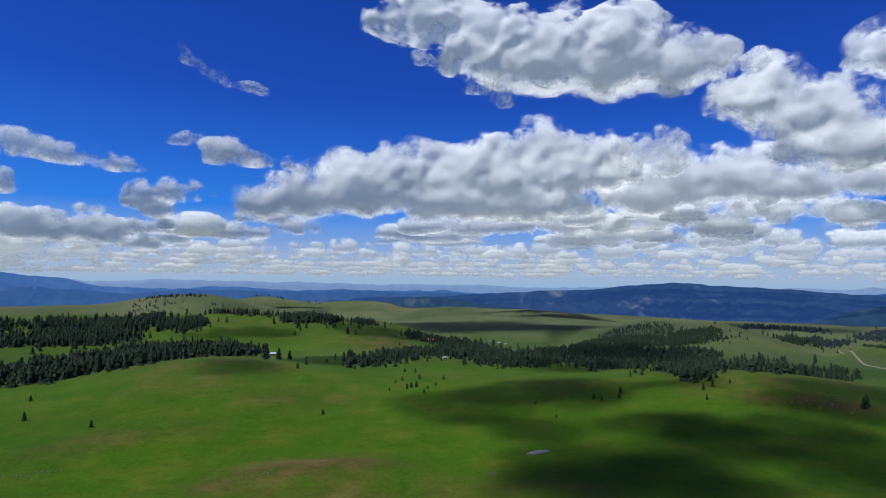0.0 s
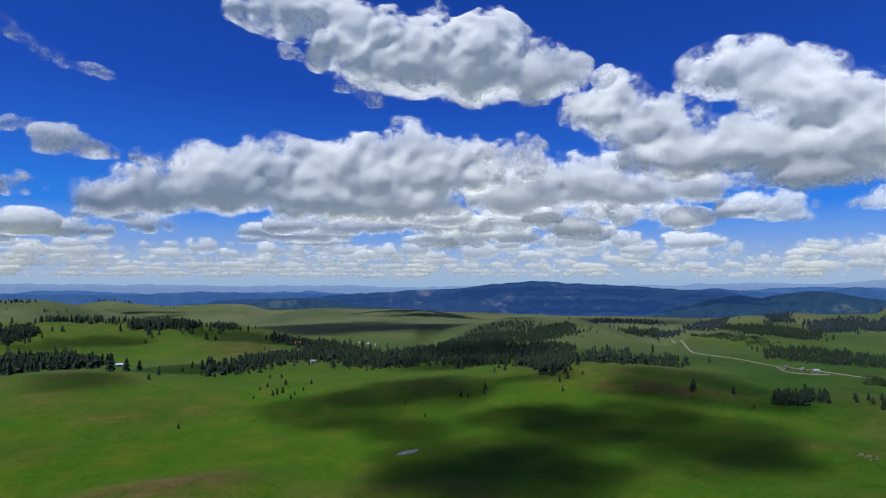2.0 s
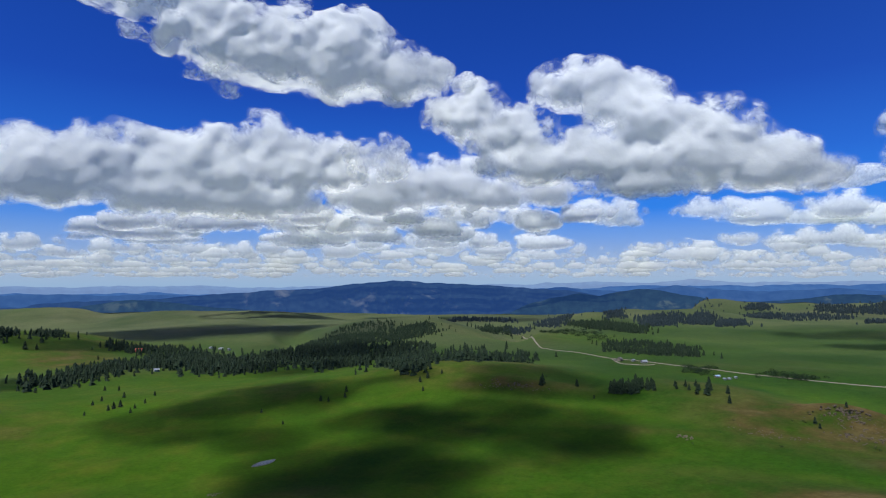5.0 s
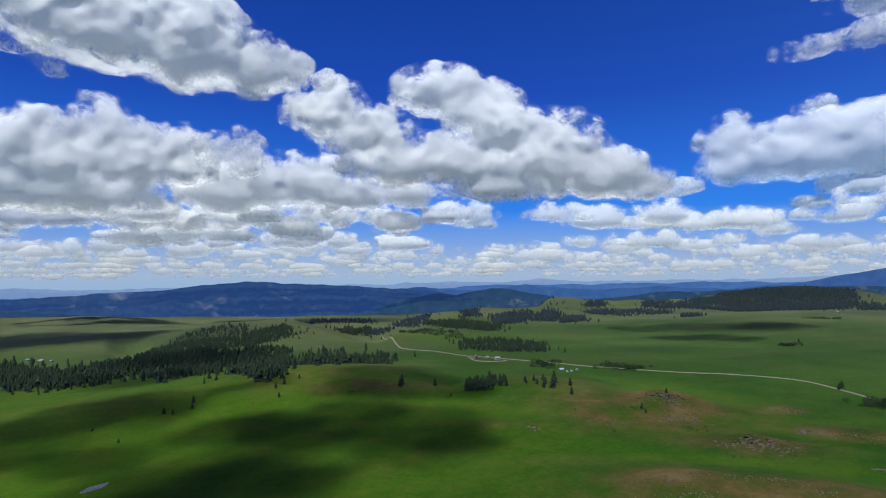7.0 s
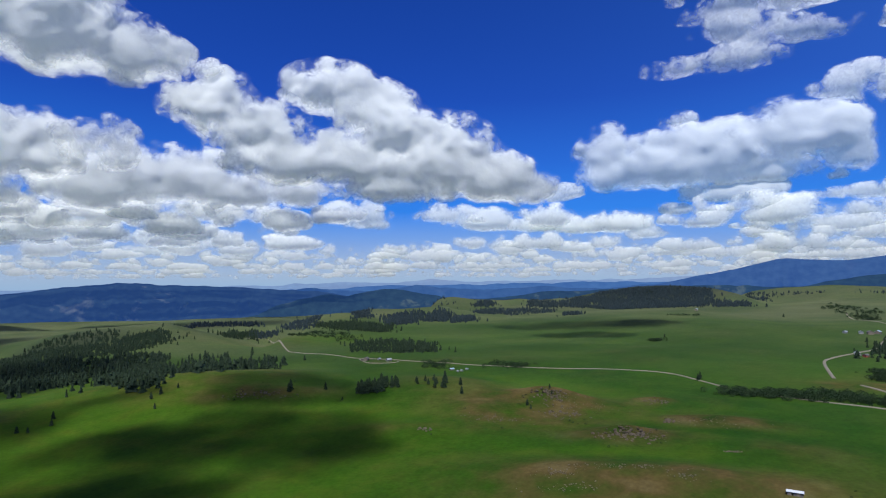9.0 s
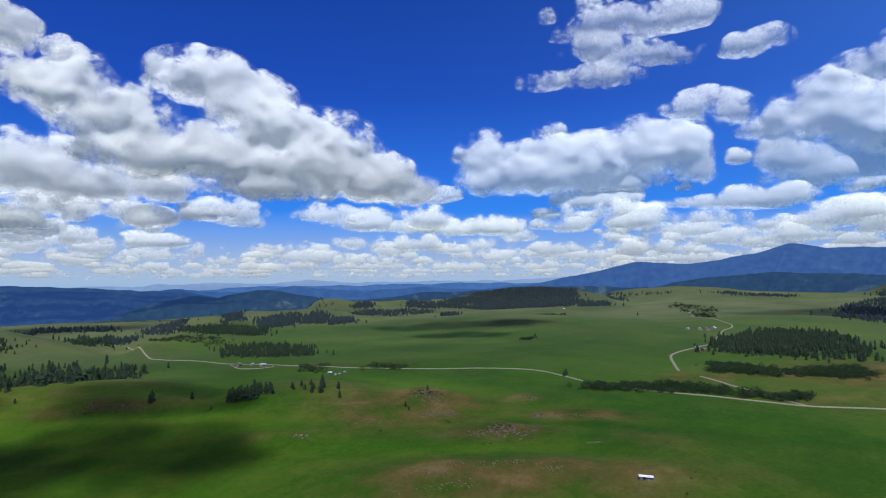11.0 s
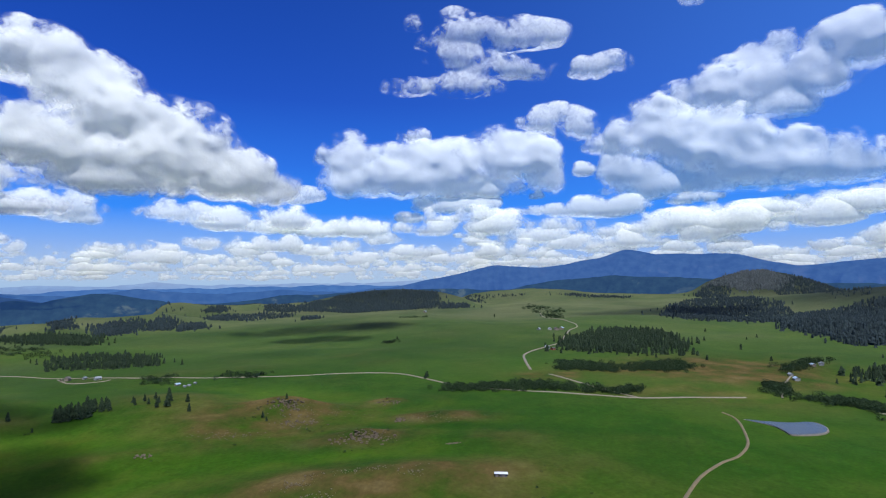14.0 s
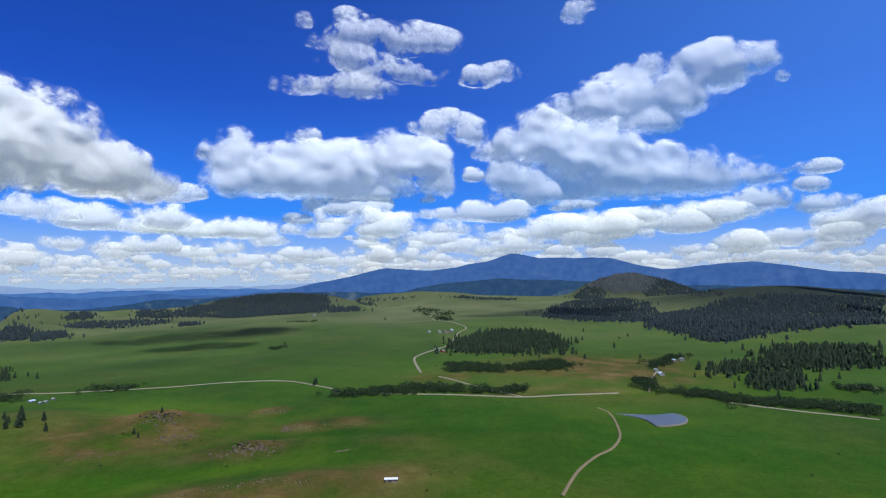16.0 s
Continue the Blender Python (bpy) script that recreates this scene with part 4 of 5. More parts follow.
def wood(label, count, heights, poly, needles=None):
    """A stand of trees within a plan outline, joined as one stand; ragged edges and small clearings."""
    _wood_seed[0] += 1
    rs = np.random.RandomState(_wood_seed[0])
    count = int(1.25 * count)
    P = np.array(poly, dtype=float)
    lo, hi = P.min(0), P.max(0)
    x, y = np.zeros(0), np.zeros(0)
    for _ in range(60):
        u, v = rs.uniform(lo[0], hi[0], 4000), rs.uniform(lo[1], hi[1], 4000)
        keep = inside(u, v, poly) & (smooth_noise(u, v, 45, 2) + rs.uniform(-0.6, 0.6, 4000) > -0.45)
        x, y = np.append(x, u[keep]), np.append(y, v[keep])
        if len(x) >= count:
            break
    x, y = x[:count], y[:count]
    bushy = heights[1] <= 10
    stray = np.where(rs.rand(len(x)) < 0.16, 11.0 if bushy else 26.0, 5.0 if bushy else 7.0)  # ragged margins with outliers
    x, y = x + rs.randn(len(x)) * stray, y + rs.randn(len(x)) * stray
    z = land(x, y)
    kinds = FAR_BUSHES if bushy else TINY_PINES if np.hypot(x, y).mean() > 1700 else FAR_PINES
    h = rs.uniform(*heights, len(x)) * rs.uniform(0.62, 1.05, len(x))
    turn = rs.uniform(0, 6.28, len(x))
    pick = rs.randint(0, len(kinds), len(x))
    out = []
    for k, base in enumerate(kinds):
        s = pick == k
        c, sn = np.cos(turn[s])[:, None, None], np.sin(turn[s])[:, None, None]
        b = base[None]
        w = h[s][:, None, None] * rs.uniform(1.0, 1.45, s.sum())[:, None, None]
        px, py, pz = (b[..., 0] * c - b[..., 1] * sn) * w, (b[..., 0] * sn + b[..., 1] * c) * w, b[..., 2] * h[s][:, None, None]
        out.append(np.stack([px + x[s][:, None, None], py + y[s][:, None, None], pz + z[s][:, None, None] - 0.3], -1).reshape(-1, 3))
    v = np.concatenate(out)
    # stands beyond 1500 m take the needles tinted blue for haze
    me = mesh_from("wood", v, np.arange(len(v)).reshape(-1, 3), needles or BUSH if needles or bushy else HAZED_PINE if np.hypot(x, y).mean() > 1500 else PINE, smooth=False)
    return tagged(new("wood", me), label, "woods", kind="stuff")


wood("line of bushes along the gravel road", 45, (3, 6),
     [(639, 451), (671, 409), (688, 421), (664, 464)])
wood("bushes round the farmyard", 50, (3, 6),
     [(569, 512), (586, 475), (634, 504), (615, 537)])
wood("scattered young trees in the valley", 110, (4, 8),
     [(767, 1094), (736, 833), (855, 933), (899, 1133)])
wood("trees along the creek and road", 150, (6, 10),
     [(2336, 277), (1643, 92), (2222, 113), (2756, 300)])
wood("low bushes along the road", 30, (3, 6),
     [(647, 453), (657, 406), (676, 420), (669, 465)])
wood("dark pine wood in a dip behind the green hill", 900, (12, 21),
     [(-453, 607), (-508, 680), (-487, 746), (-475, 852), (-439, 949), (-334, 990), (-283, 904), (-372, 807), (-336, 661), (-375, 652), (-409, 594)])
wood("dense dark pine wood on the hill shoulder", 560, (12, 18),
     [(-580, 992), (-550, 1029), (-534, 1086), (-538, 1124), (-564, 1122), (-611, 1045)])
wood("dense dark pine wood", 560, (12, 18),
     [(-634, 846), (-526, 927), (-540, 1009), (-627, 958), (-668, 908)])
wood("open pine wood over a slope", 300, (10, 15),
     [(-723, 916), (-627, 987), (-548, 1072), (-567, 1134), (-672, 1024), (-751, 950)])
wood("clump of pines on the hilltop", 190, (11, 16),
     [(-501, 1052), (-452, 1064), (-448, 1085), (-442, 1095), (-476, 1118), (-507, 1102), (-513, 1076)])
wood("row of pines along the hill crest", 70, (10, 15),
     [(-483, 1157), (-411, 1179), (-337, 1175), (-336, 1193), (-400, 1211), (-462, 1181)])
wood("dark pine wood on the hill crest", 330, (11, 16),
     [(-317, 1149), (-239, 1213), (-211, 1245), (-254, 1233), (-318, 1185)])
wood("pines behind the hill crest", 90, (9, 13),
     [(-188, 1239), (-144, 1258), (-164, 1275), (-191, 1261)])
wood("row of pines on the shoulder", 120, (9, 14),
     [(-81, 1187), (-13, 1138), (39, 1129), (31, 1208), (-27, 1258), (-78, 1254)])
wood("line of trees on a far hill", 90, (7, 11),
     [(-1031, 1923), (-979, 1978), (-850, 2032), (-838, 2065), (-910, 2049), (-992, 2005)])
wood("line of trees on a far hill", 130, (7, 11),
     [(-659, 1124), (-923, 1899), (-813, 1944), (-686, 2018), (-691, 2034), (-851, 1955), (-1031, 1923)])
wood("line of trees on a far hill", 120, (9, 14),
     [(-736, 2108), (-848, 2818), (-760, 2820), (-637, 2833), (-541, 2870), (-650, 2894), (-774, 2869), (-1412, 4692)])
wood("young pines climbing a slope", 330, (8, 14),
     [(-122, 765), (-79, 758), (-32, 819), (-21, 1019), (-60, 1034), (-96, 842), (-125, 810)])
wood("pine belt along the foot of the hill", 900, (9, 14),
     [(-17, 847), (29, 834), (92, 791), (150, 790), (179, 853), (220, 1047), (157, 976), (108, 930), (38, 1101), (-13, 1108)])
wood("dense dark forest at the hill foot", 950, (9, 14),
     [(183, 852), (203, 754), (270, 794), (328, 969), (295, 1092), (231, 1051)])
wood("dense dark forest at the hill foot", 800, (9, 14),
     [(307, 838), (233, 595), (252, 569), (291, 614), (426, 917), (394, 979), (349, 952)])
wood("pine forest over the hill flank", 1150, (6, 10.5),
     [(244, 1112), (310, 1107), (349, 1025), (420, 1018), (503, 1068), (558, 1194), (504, 1190), (437, 1144), (379, 1147), (325, 1206)])
wood("open stand of pines on the hill top", 130, (6, 10.5),
     [(343, 1247), (388, 1174), (447, 1169), (496, 1207), (494, 1258), (424, 1281), (382, 1294)])
wood("row of pines on the shoulder of the hill", 190, (10, 16),
     [(297, 611), (327, 590), (347, 575), (481, 693), (524, 748), (478, 790), (467, 858), (419, 845)])
wood("scattered pines in the valley", 170, (9, 13),
     [(-70, 1195), (29, 1131), (90, 973), (116, 1005), (42, 1208), (-62, 1255)])
wood("strip of dark woods on a low ridge", 300, (9, 14),
     [(904, 1292), (932, 1205), (1029, 1289), (1321, 1673), (1182, 1552), (974, 1374)])
wood("dark woods along the valley side", 520, (9, 14),
     [(964, 1237), (938, 1060), (951, 971), (1075, 1063), (1040, 1158), (987, 1203)])
wood("dark woods on a spur", 260, (9, 14),
     [(1053, 1182), (1134, 1202), (1370, 1457), (1361, 1508), (1095, 1228)])
wood("irregular dark woods over a pasture ridge", 460, (9, 14),
     [(1080, 1095), (1182, 1086), (1368, 1205), (1442, 1286), (1379, 1332), (1305, 1313)])
wood("irregular dark woods over a pasture ridge", 300, (9, 14),
     [(1257, 1111), (1319, 1074), (1483, 1191), (1484, 1248), (1415, 1232)])
wood("dark woods below the ridge", 260, (9, 14),
     [(1290, 1042), (1389, 1033), (1512, 1129), (1487, 1169), (1418, 1135)])
wood("belt of dark woods along the plain's edge", 480, (9, 14),
     [(1617, 1203), (1654, 1096), (1743, 1020), (2005, 1087), (2035, 1243), (1986, 1369), (1923, 1418)])
wood("dark woods on a far ridge", 200, (9, 14),
     [(1966, 1469), (2039, 1400), (2110, 1478), (2048, 1496)])
wood("dark woods on a far ridge", 260, (9, 14),
     [(2074, 1267), (2117, 1156), (2266, 1256), (2234, 1351)])
wood("dark woods on a far knoll", 150, (9, 14),
     [(3675, 3240), (1556, 1269), (1958, 1534), (1973, 1594), (3729, 3177)])
wood("dark wood on the valley floor", 130, (9, 14),
     [(670, 1176), (814, 1250), (845, 1307), (789, 1341)])
wood("dark woods across the far valley", 220, (9, 14),
     [(574, 1232), (813, 1566), (904, 1383), (976, 1494), (918, 1768)])
wood("dark woods along the edge of the high plain", 170, (9, 14),
     [(2740, 598), (3146, 535), (3233, 369), (3277, 374), (3214, 547), (3330, 727)])
wood("dark woods along the edge of the high plain", 240, (9, 14),
     [(3230, 267), (3179, 30), (3174, -177), (3255, -182), (3277, 114)])
wood("small dark wood on the plain's edge", 110, (9, 14),
     [(1731, 923), (1674, 833), (1749, 880), (1767, 930)])
wood("strip of pines on the valley side", 120, (8, 12),
     [(787, 1260), (838, 1210), (879, 1269), (837, 1312)])
wood("small dark wood in the pasture", 420, (9, 12),
     [(669, 756), (739, 634), (858, 751), (829, 841), (727, 822)])
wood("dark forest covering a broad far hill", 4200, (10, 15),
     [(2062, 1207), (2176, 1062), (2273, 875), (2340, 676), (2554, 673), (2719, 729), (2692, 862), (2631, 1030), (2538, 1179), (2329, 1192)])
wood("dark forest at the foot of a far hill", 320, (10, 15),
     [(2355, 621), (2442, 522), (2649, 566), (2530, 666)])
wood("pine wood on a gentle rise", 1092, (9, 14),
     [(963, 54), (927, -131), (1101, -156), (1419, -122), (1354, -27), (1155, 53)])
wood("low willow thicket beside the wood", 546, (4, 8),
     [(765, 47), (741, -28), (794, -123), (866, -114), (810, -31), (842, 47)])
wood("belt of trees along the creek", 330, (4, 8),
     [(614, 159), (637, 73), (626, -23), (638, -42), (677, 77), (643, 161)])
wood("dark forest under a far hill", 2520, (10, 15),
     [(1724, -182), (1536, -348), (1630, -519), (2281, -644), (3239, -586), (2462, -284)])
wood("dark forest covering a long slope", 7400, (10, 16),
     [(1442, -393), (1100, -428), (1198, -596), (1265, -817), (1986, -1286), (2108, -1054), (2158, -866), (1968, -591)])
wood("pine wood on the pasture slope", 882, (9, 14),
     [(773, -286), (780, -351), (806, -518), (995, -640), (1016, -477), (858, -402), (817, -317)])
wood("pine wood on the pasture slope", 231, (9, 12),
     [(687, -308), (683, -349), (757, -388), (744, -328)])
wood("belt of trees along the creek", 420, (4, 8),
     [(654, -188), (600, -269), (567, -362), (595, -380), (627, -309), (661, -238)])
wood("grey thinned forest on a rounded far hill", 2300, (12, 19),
     [(3431, -590), (3272, -745), (3262, -893), (3395, -987), (3512, -900), (3474, -728)], HAZED_DEADWOOD)
wood("dark hazy forest down the flank of a rounded hill", 1000, (11, 17),
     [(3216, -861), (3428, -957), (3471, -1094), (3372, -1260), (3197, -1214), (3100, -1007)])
wood("dark hazy forest at the foot of a rounded hill", 420, (11, 17),
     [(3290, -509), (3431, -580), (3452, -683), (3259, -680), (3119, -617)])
wood("dark hazy forest on a far hillside", 1300, (9, 13),
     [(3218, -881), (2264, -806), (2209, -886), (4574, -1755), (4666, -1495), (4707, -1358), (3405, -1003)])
wood("trees beside the houses by the creek", 70, (5, 9),
     [(795, -219), (813, -239), (894, -301), (902, -289), (842, -239)])
wood("dark thicket at the end of the lane", 60, (5, 9),
     [(679, -169), (662, -179), (674, -192), (726, -200), (715, -183)])
wood("bushes at the road bend", 40, (4, 7),
     [(631, -20), (635, -44), (652, -43), (650, -24)])
wood("bushes along the pasture", 60, (4, 7),
     [(683, -391), (670, -429), (692, -439), (696, -405)])


wood("small dark thicket on the open plain", 60, (3, 6),
     [(1090, 392), (1104, 384), (1130, 398), (1128, 410), (1104, 408)])
wood("row of young trees on the far plain", 16, (5, 8),
     [(1655, 560), (1665, 540), (1690, 480), (1700, 484), (1672, 560)])


# ---- lone trees, each with trunk and crown ----
def pine_model(seed):
    rs = np.random.RandomState(seed)
    thing = new("pine_tree")
    t = bmesh.new()
    bmesh.ops.create_cone(t, cap_ends=True, segments=7, radius1=0.022, radius2=0.006, depth=0.85, matrix=Matrix.Translation((0, 0, 0.425)))
    part("trunk", t, BARK, thing)
    tri = tiers(rs, 9, 14, rs.uniform(0.27, 0.36), 0.07, 0.42, rs.uniform(0.5, 0.85)).reshape(-1, 3)
    part("crown", mesh_from("crown", tri, np.arange(len(tri)).reshape(-1, 3), PINE, smooth=False), PINE, thing)
    return tagged(thing, "dark green pine standing alone in the meadow", "tree", group="lone pines")


LONE_TREES = [
    (388, 429, 12.3), (392, 424, 12.8), (395, 424, 14.0), (399, 421, 12.3), (408, 422, 11.3), (414, 420, 12.5), (427, 415, 9.2), (422, 417, 11.5),
    (143, 552, 6.0), (149, 547, 5.0), (166, 550, 5.5), (449, 381, 6.8), (443, 387, 6.2), (438, 397, 6.8), (458, 376, 8.0), (399, 416, 12.2),
    (405, 415, 14.0), (416, 420, 11.4), (419, 414, 10.2), (421, 408, 10.2), (390, 425, 12.2), (394, 422, 13.4), (823, -327, 8.5), (805, -327, 8.4),
    (749, -280, 6.9), (912, -48, 6.2), (917, -61, 7.1), (916, -74, 7.1), (902, -85, 7.0), (1176, -268, 5.8), (1218, -295, 7.3), (-334, 472, 7.8),
    (-265, 447, 6.0), (-100, 500, 4.9), (-370, 530, 5.6), (-213, 707, 21.4), (-209, 751, 16.5), (-203, 781, 14.0), (-164, 668, 6.6),
    (172, 566, 7.0), (87, 540, 3.7), (98, 500, 3.9), (342, 474, 10.2), (242, 544, 6.9), (253, 549, 7.0), (271, 553, 4.8),
    (-187, 1148, 13.5), (-171, 1148, 11.2), (-275, 1089, 8.7), (-52, 589, 4.0), (-35, 601, 5.8), (-31, 606, 7.0), (-26, 612, 6.5), (-17, 583, 5.1),
    (-14, 600, 4.6), (-6, 617, 4.8), (2, 650, 5.0), (-43, 645, 5.0), (-25, 655, 5.7), (-49, 627, 4.9), (-46, 726, 5.6), (-32, 713, 6.2),
    (337, 470, 8.9), (372, 459, 8.0), (392, 429, 13.5), (398, 424, 14.6), (403, 422, 13.5), (412, 422, 16.0), (422, 424, 10.4),
    (428, 418, 10.4), (445, 405, 5.8), (451, 398, 7.0), (459, 393, 7.0), (468, 386, 10.5), (463, 362, 7.9), (450, 277, 6.0), (485, 274, 4.3),
    (365, 426, 3.8), (699, 202, 8.4), (235, 521, 5.5), (1174, 404, 7.2), (1375, -232, 9.4), (899, -235, 7.2), (687, 201, 8.3), (444, 368, 12.2),
    (438, 374, 8.9), (1880, 314, 11.0), (442, 344, 7.6), (446, 271, 4.2), (478, 268, 3.7),
]

pines = [pine_model(s) for s in range(6)]
rr = random.Random(31)
for i, (x, y, h) in enumerate(LONE_TREES):
    m = pose(x, y, float(land(x, y)) - 0.2, 0, 0, rr.uniform(0, 360)) @ Matrix.Diagonal((h, h, h, 1))
    if i < len(pines):
        pines[i].matrix_world = m
    else:
        ob = copy_thing(pines[i % 6], m)
        ob.matrix_basis = m


# ---- roads ----
def road(label, width, pts):
    """A gravel ribbon with a cambered crown laid along the ground through the given places."""
    P = np.array(pts, dtype=float)
    t = np.linspace(0, len(P) - 1, (len(P) - 1) * 14 + 1)
    i = np.clip(t.astype(int), 0, len(P) - 2)
    f = (t - i)[:, None]
    p0, p1, p2, p3 = P[np.clip(i - 1, 0, len(P) - 1)], P[i], P[i + 1], P[np.clip(i + 2, 0, len(P) - 1)]
    c = 0.5 * (2 * p1 + (p2 - p0) * f + (2 * p0 - 5 * p1 + 4 * p2 - p3) * f ** 2 + (3 * p1 - p0 - 3 * p2 + p3) * f ** 3)
    d = np.gradient(c, axis=0)
    d /= np.linalg.norm(d, axis=1)[:, None] + 1e-9
    n = np.stack([-d[:, 1], d[:, 0]], -1)
    rows = []
    for off, up in ((-0.62, -0.6), (-0.5, 0.55), (0, 0.7), (0.5, 0.55), (0.62, -0.6)):
        q = c + n * off * 0.74 * width
        rows.append(np.stack([q[:, 0], q[:, 1], land(q[:, 0], q[:, 1]) + up], -1))
    v = np.stack(rows, 1).reshape(-1, 3)
    a, b = np.meshgrid(np.arange(len(c) - 1), np.arange(4), indexing="ij")
    q = np.stack([a * 5 + b, a * 5 + b + 1, (a + 1) * 5 + b + 1, (a + 1) * 5 + b], -1).reshape(-1, 4)[:, ::-1]
    return tagged(new("road", mesh_from("road", v, q, DIRT if "dirt" in label else GRAVEL)), label, "road", kind="structure")


road("pale loop drive at the farmstead", 2.6, [(599, 659), (568, 611), (568, 589), (582, 577), (596, 576)])
road("pale gravel farm road across the plain", 3.4, [(768, 1238), (812, 1210), (614, 871), (593, 801), (613, 732), (612, 576), (640, 460), (688, 367), (716, 284), (714, 239), (685, 197), (658, 165)])
road("gravel road winding up the valley", 4.4, [(760, 81), (881, 104), (931, 101), (1014, 81), (1110, 62), (1338, 55), (1474, 43), (1691, 102), (1921, 163), (2128, 190)])
road("pale gravel road past the creek", 4, [(640, 160), (636, 97), (616, 0), (610, -40), (621, -81), (644, -144)])
road("pale gravel road past the creek", 3.4, [(725, 55), (677, 19), (641, -12), (610, -40)])
road("gravel road beside the tree belt", 4, [(610, -246), (581, -286), (560, -325), (547, -349)])
road("narrow lane to the white house", 2.6, [(651, -179), (675, -185), (698, -193), (733, -205), (774, -222)])
road("pale lane across the pasture", 3, [(702, -407), (691, -414), (690, -428), (684, -442)])
road("winding dirt track through the pasture", 2.5, [(332, -42), (375, -58), (407, -75), (430, -91), (468, -105), (520, -113), (553, -114), (570, -108)])


# ---- water ----
def water_material():
    m, nt, b = material("still_water")
    v = coords(nt)
    n = noise_tex(nt, v, 0.5, 3, 0.6)
    nt.links.new(ramp(nt, n, [(0.3, (0.026, 0.036, 0.052)), (0.7, (0.040, 0.052, 0.070))]), b.inputs["Base Color"])
    b.inputs["Roughness"].default_value = 0.12
    b.inputs["IOR"].default_value = 1.33
    b.inputs["Specular IOR Level"].default_value = 0.3
    bump(nt, b, n, 0.03, 0.05)
    return m


WATER = water_material()
MUD = plain_material("pond_mud", (0.10, 0.085, 0.06), (0.22, 0.19, 0.14), 0.4)


def pond(label, shore):
    """A pond: flat water within a muddy bank that follows the shore."""
    P = np.array(shore, dtype=float)
    n = len(P)
    t = np.linspace(0, n, n * 8, endpoint=False)
    i = t.astype(int)
    f = (t - i)[:, None]
    p0, p1, p2, p3 = P[(i - 1) % n], P[i % n], P[(i + 1) % n], P[(i + 2) % n]
    c = 0.5 * (2 * p1 + (p2 - p0) * f + (2 * p0 - 5 * p1 + 4 * p2 - p3) * f ** 2 + (3 * p1 - p0 - 3 * p2 + p3) * f ** 3)
    mid = c.mean(0)
    h = float(land(c[:, 0], c[:, 1]).max()) + 0.25
    thing = new("pond")
    thing.location = (mid[0], mid[1], h)
    m = len(c)
    for name, mat, scale, up in (("water", WATER, 1.0, 0.0), ("bank", MUD, 1.035, -0.12)):
        rim = (c - mid) * scale
        low = (c - mid) * (scale + 0.03)
        v = [(0, 0, up)] + [(x, y, up) for x, y in rim] + [(x, y, up - 3.5) for x, y in low]
        faces = [(0, 1 + k, 1 + (k + 1) % m, 1 + (k + 1) % m) for k in range(m)]
        bm = bmesh.new()
        vs = [bm.verts.new(q) for q in v]
        for k in range(m):
            a, b2 = 1 + k, 1 + (k + 1) % m
            bm.faces.new((vs[0], vs[a], vs[b2]))
            bm.faces.new((vs[a], vs[a + m], vs[b2 + m], vs[b2]))
        bmesh.ops.recalc_face_normals(bm, faces=bm.faces)
        part(name, bm, mat, thing)
    return tagged(thing, label, "pond")


pond("blue-grey stock pond in the green pasture", [(549.6, -121.5), (547.7, -134.6), (546.9, -154.8), (552.9, -173.5), (534.1, -177.7), (515.9, -168.2), (506.4, -146.3), (518.1, -142.7), (533.5, -138.3)])
pond("small pale pool in the shaded meadow", [(59.8, 404.2), (65.5, 411.4), (76.1, 413.7), (72.5, 406.9), (66.3, 404.0)])

# ---- farm buildings ----
WHITE_WALL = plain_material("white_boards", (0.20, 0.195, 0.18), (0.32, 0.31, 0.29), 0.8, 0.6)
BROWN_WALL = plain_material("weathered_boards", (0.13, 0.10, 0.075), (0.25, 0.20, 0.15), 0.8, 0.8)
RED_WALL = plain_material("red_boards", (0.28, 0.05, 0.035), (0.42, 0.09, 0.06), 0.8, 0.7)
WHITE_ROOF = plain_material("pale_sheet_roof", (0.17, 0.18, 0.19), (0.29, 0.30, 0.31), 0.5, 0.35)
BLUE_ROOF = plain_material("blue_grey_sheet_roof", (0.25, 0.33, 0.42), (0.42, 0.50, 0.58), 0.5, 0.4)
BRIGHT_ROOF = plain_material("bright_sheet_roof", (0.45, 0.46, 0.47), (0.62, 0.63, 0.64), 0.5, 0.4)
DARK_ROOF = plain_material("dark_shingle_roof", (0.07, 0.06, 0.055), (0.15, 0.13, 0.12), 0.8, 0.8)
RED_ROOF = plain_material("red_sheet_roof", (0.40, 0.07, 0.04), (0.58, 0.12, 0.07), 0.5, 0.5)
PANE = plain_material("dark_glass", (0.02, 0.025, 0.03), (0.05, 0.06, 0.07), 0.5, 0.1, 0, 0)


def box(bm, x0, x1, y0, y1, z0, z1):
    v = [bm.verts.new(p) for p in ((x0, y0, z0), (x1, y0, z0), (x1, y1, z0), (x0, y1, z0), (x0, y0, z1), (x1, y0, z1), (x1, y1, z1), (x0, y1, z1))]
    for f in ((0, 3, 2, 1), (4, 5, 6, 7), (0, 1, 5, 4), (1, 2, 6, 5), (2, 3, 7, 6), (3, 0, 4, 7)):
        bm.faces.new([v[i] for i in f])


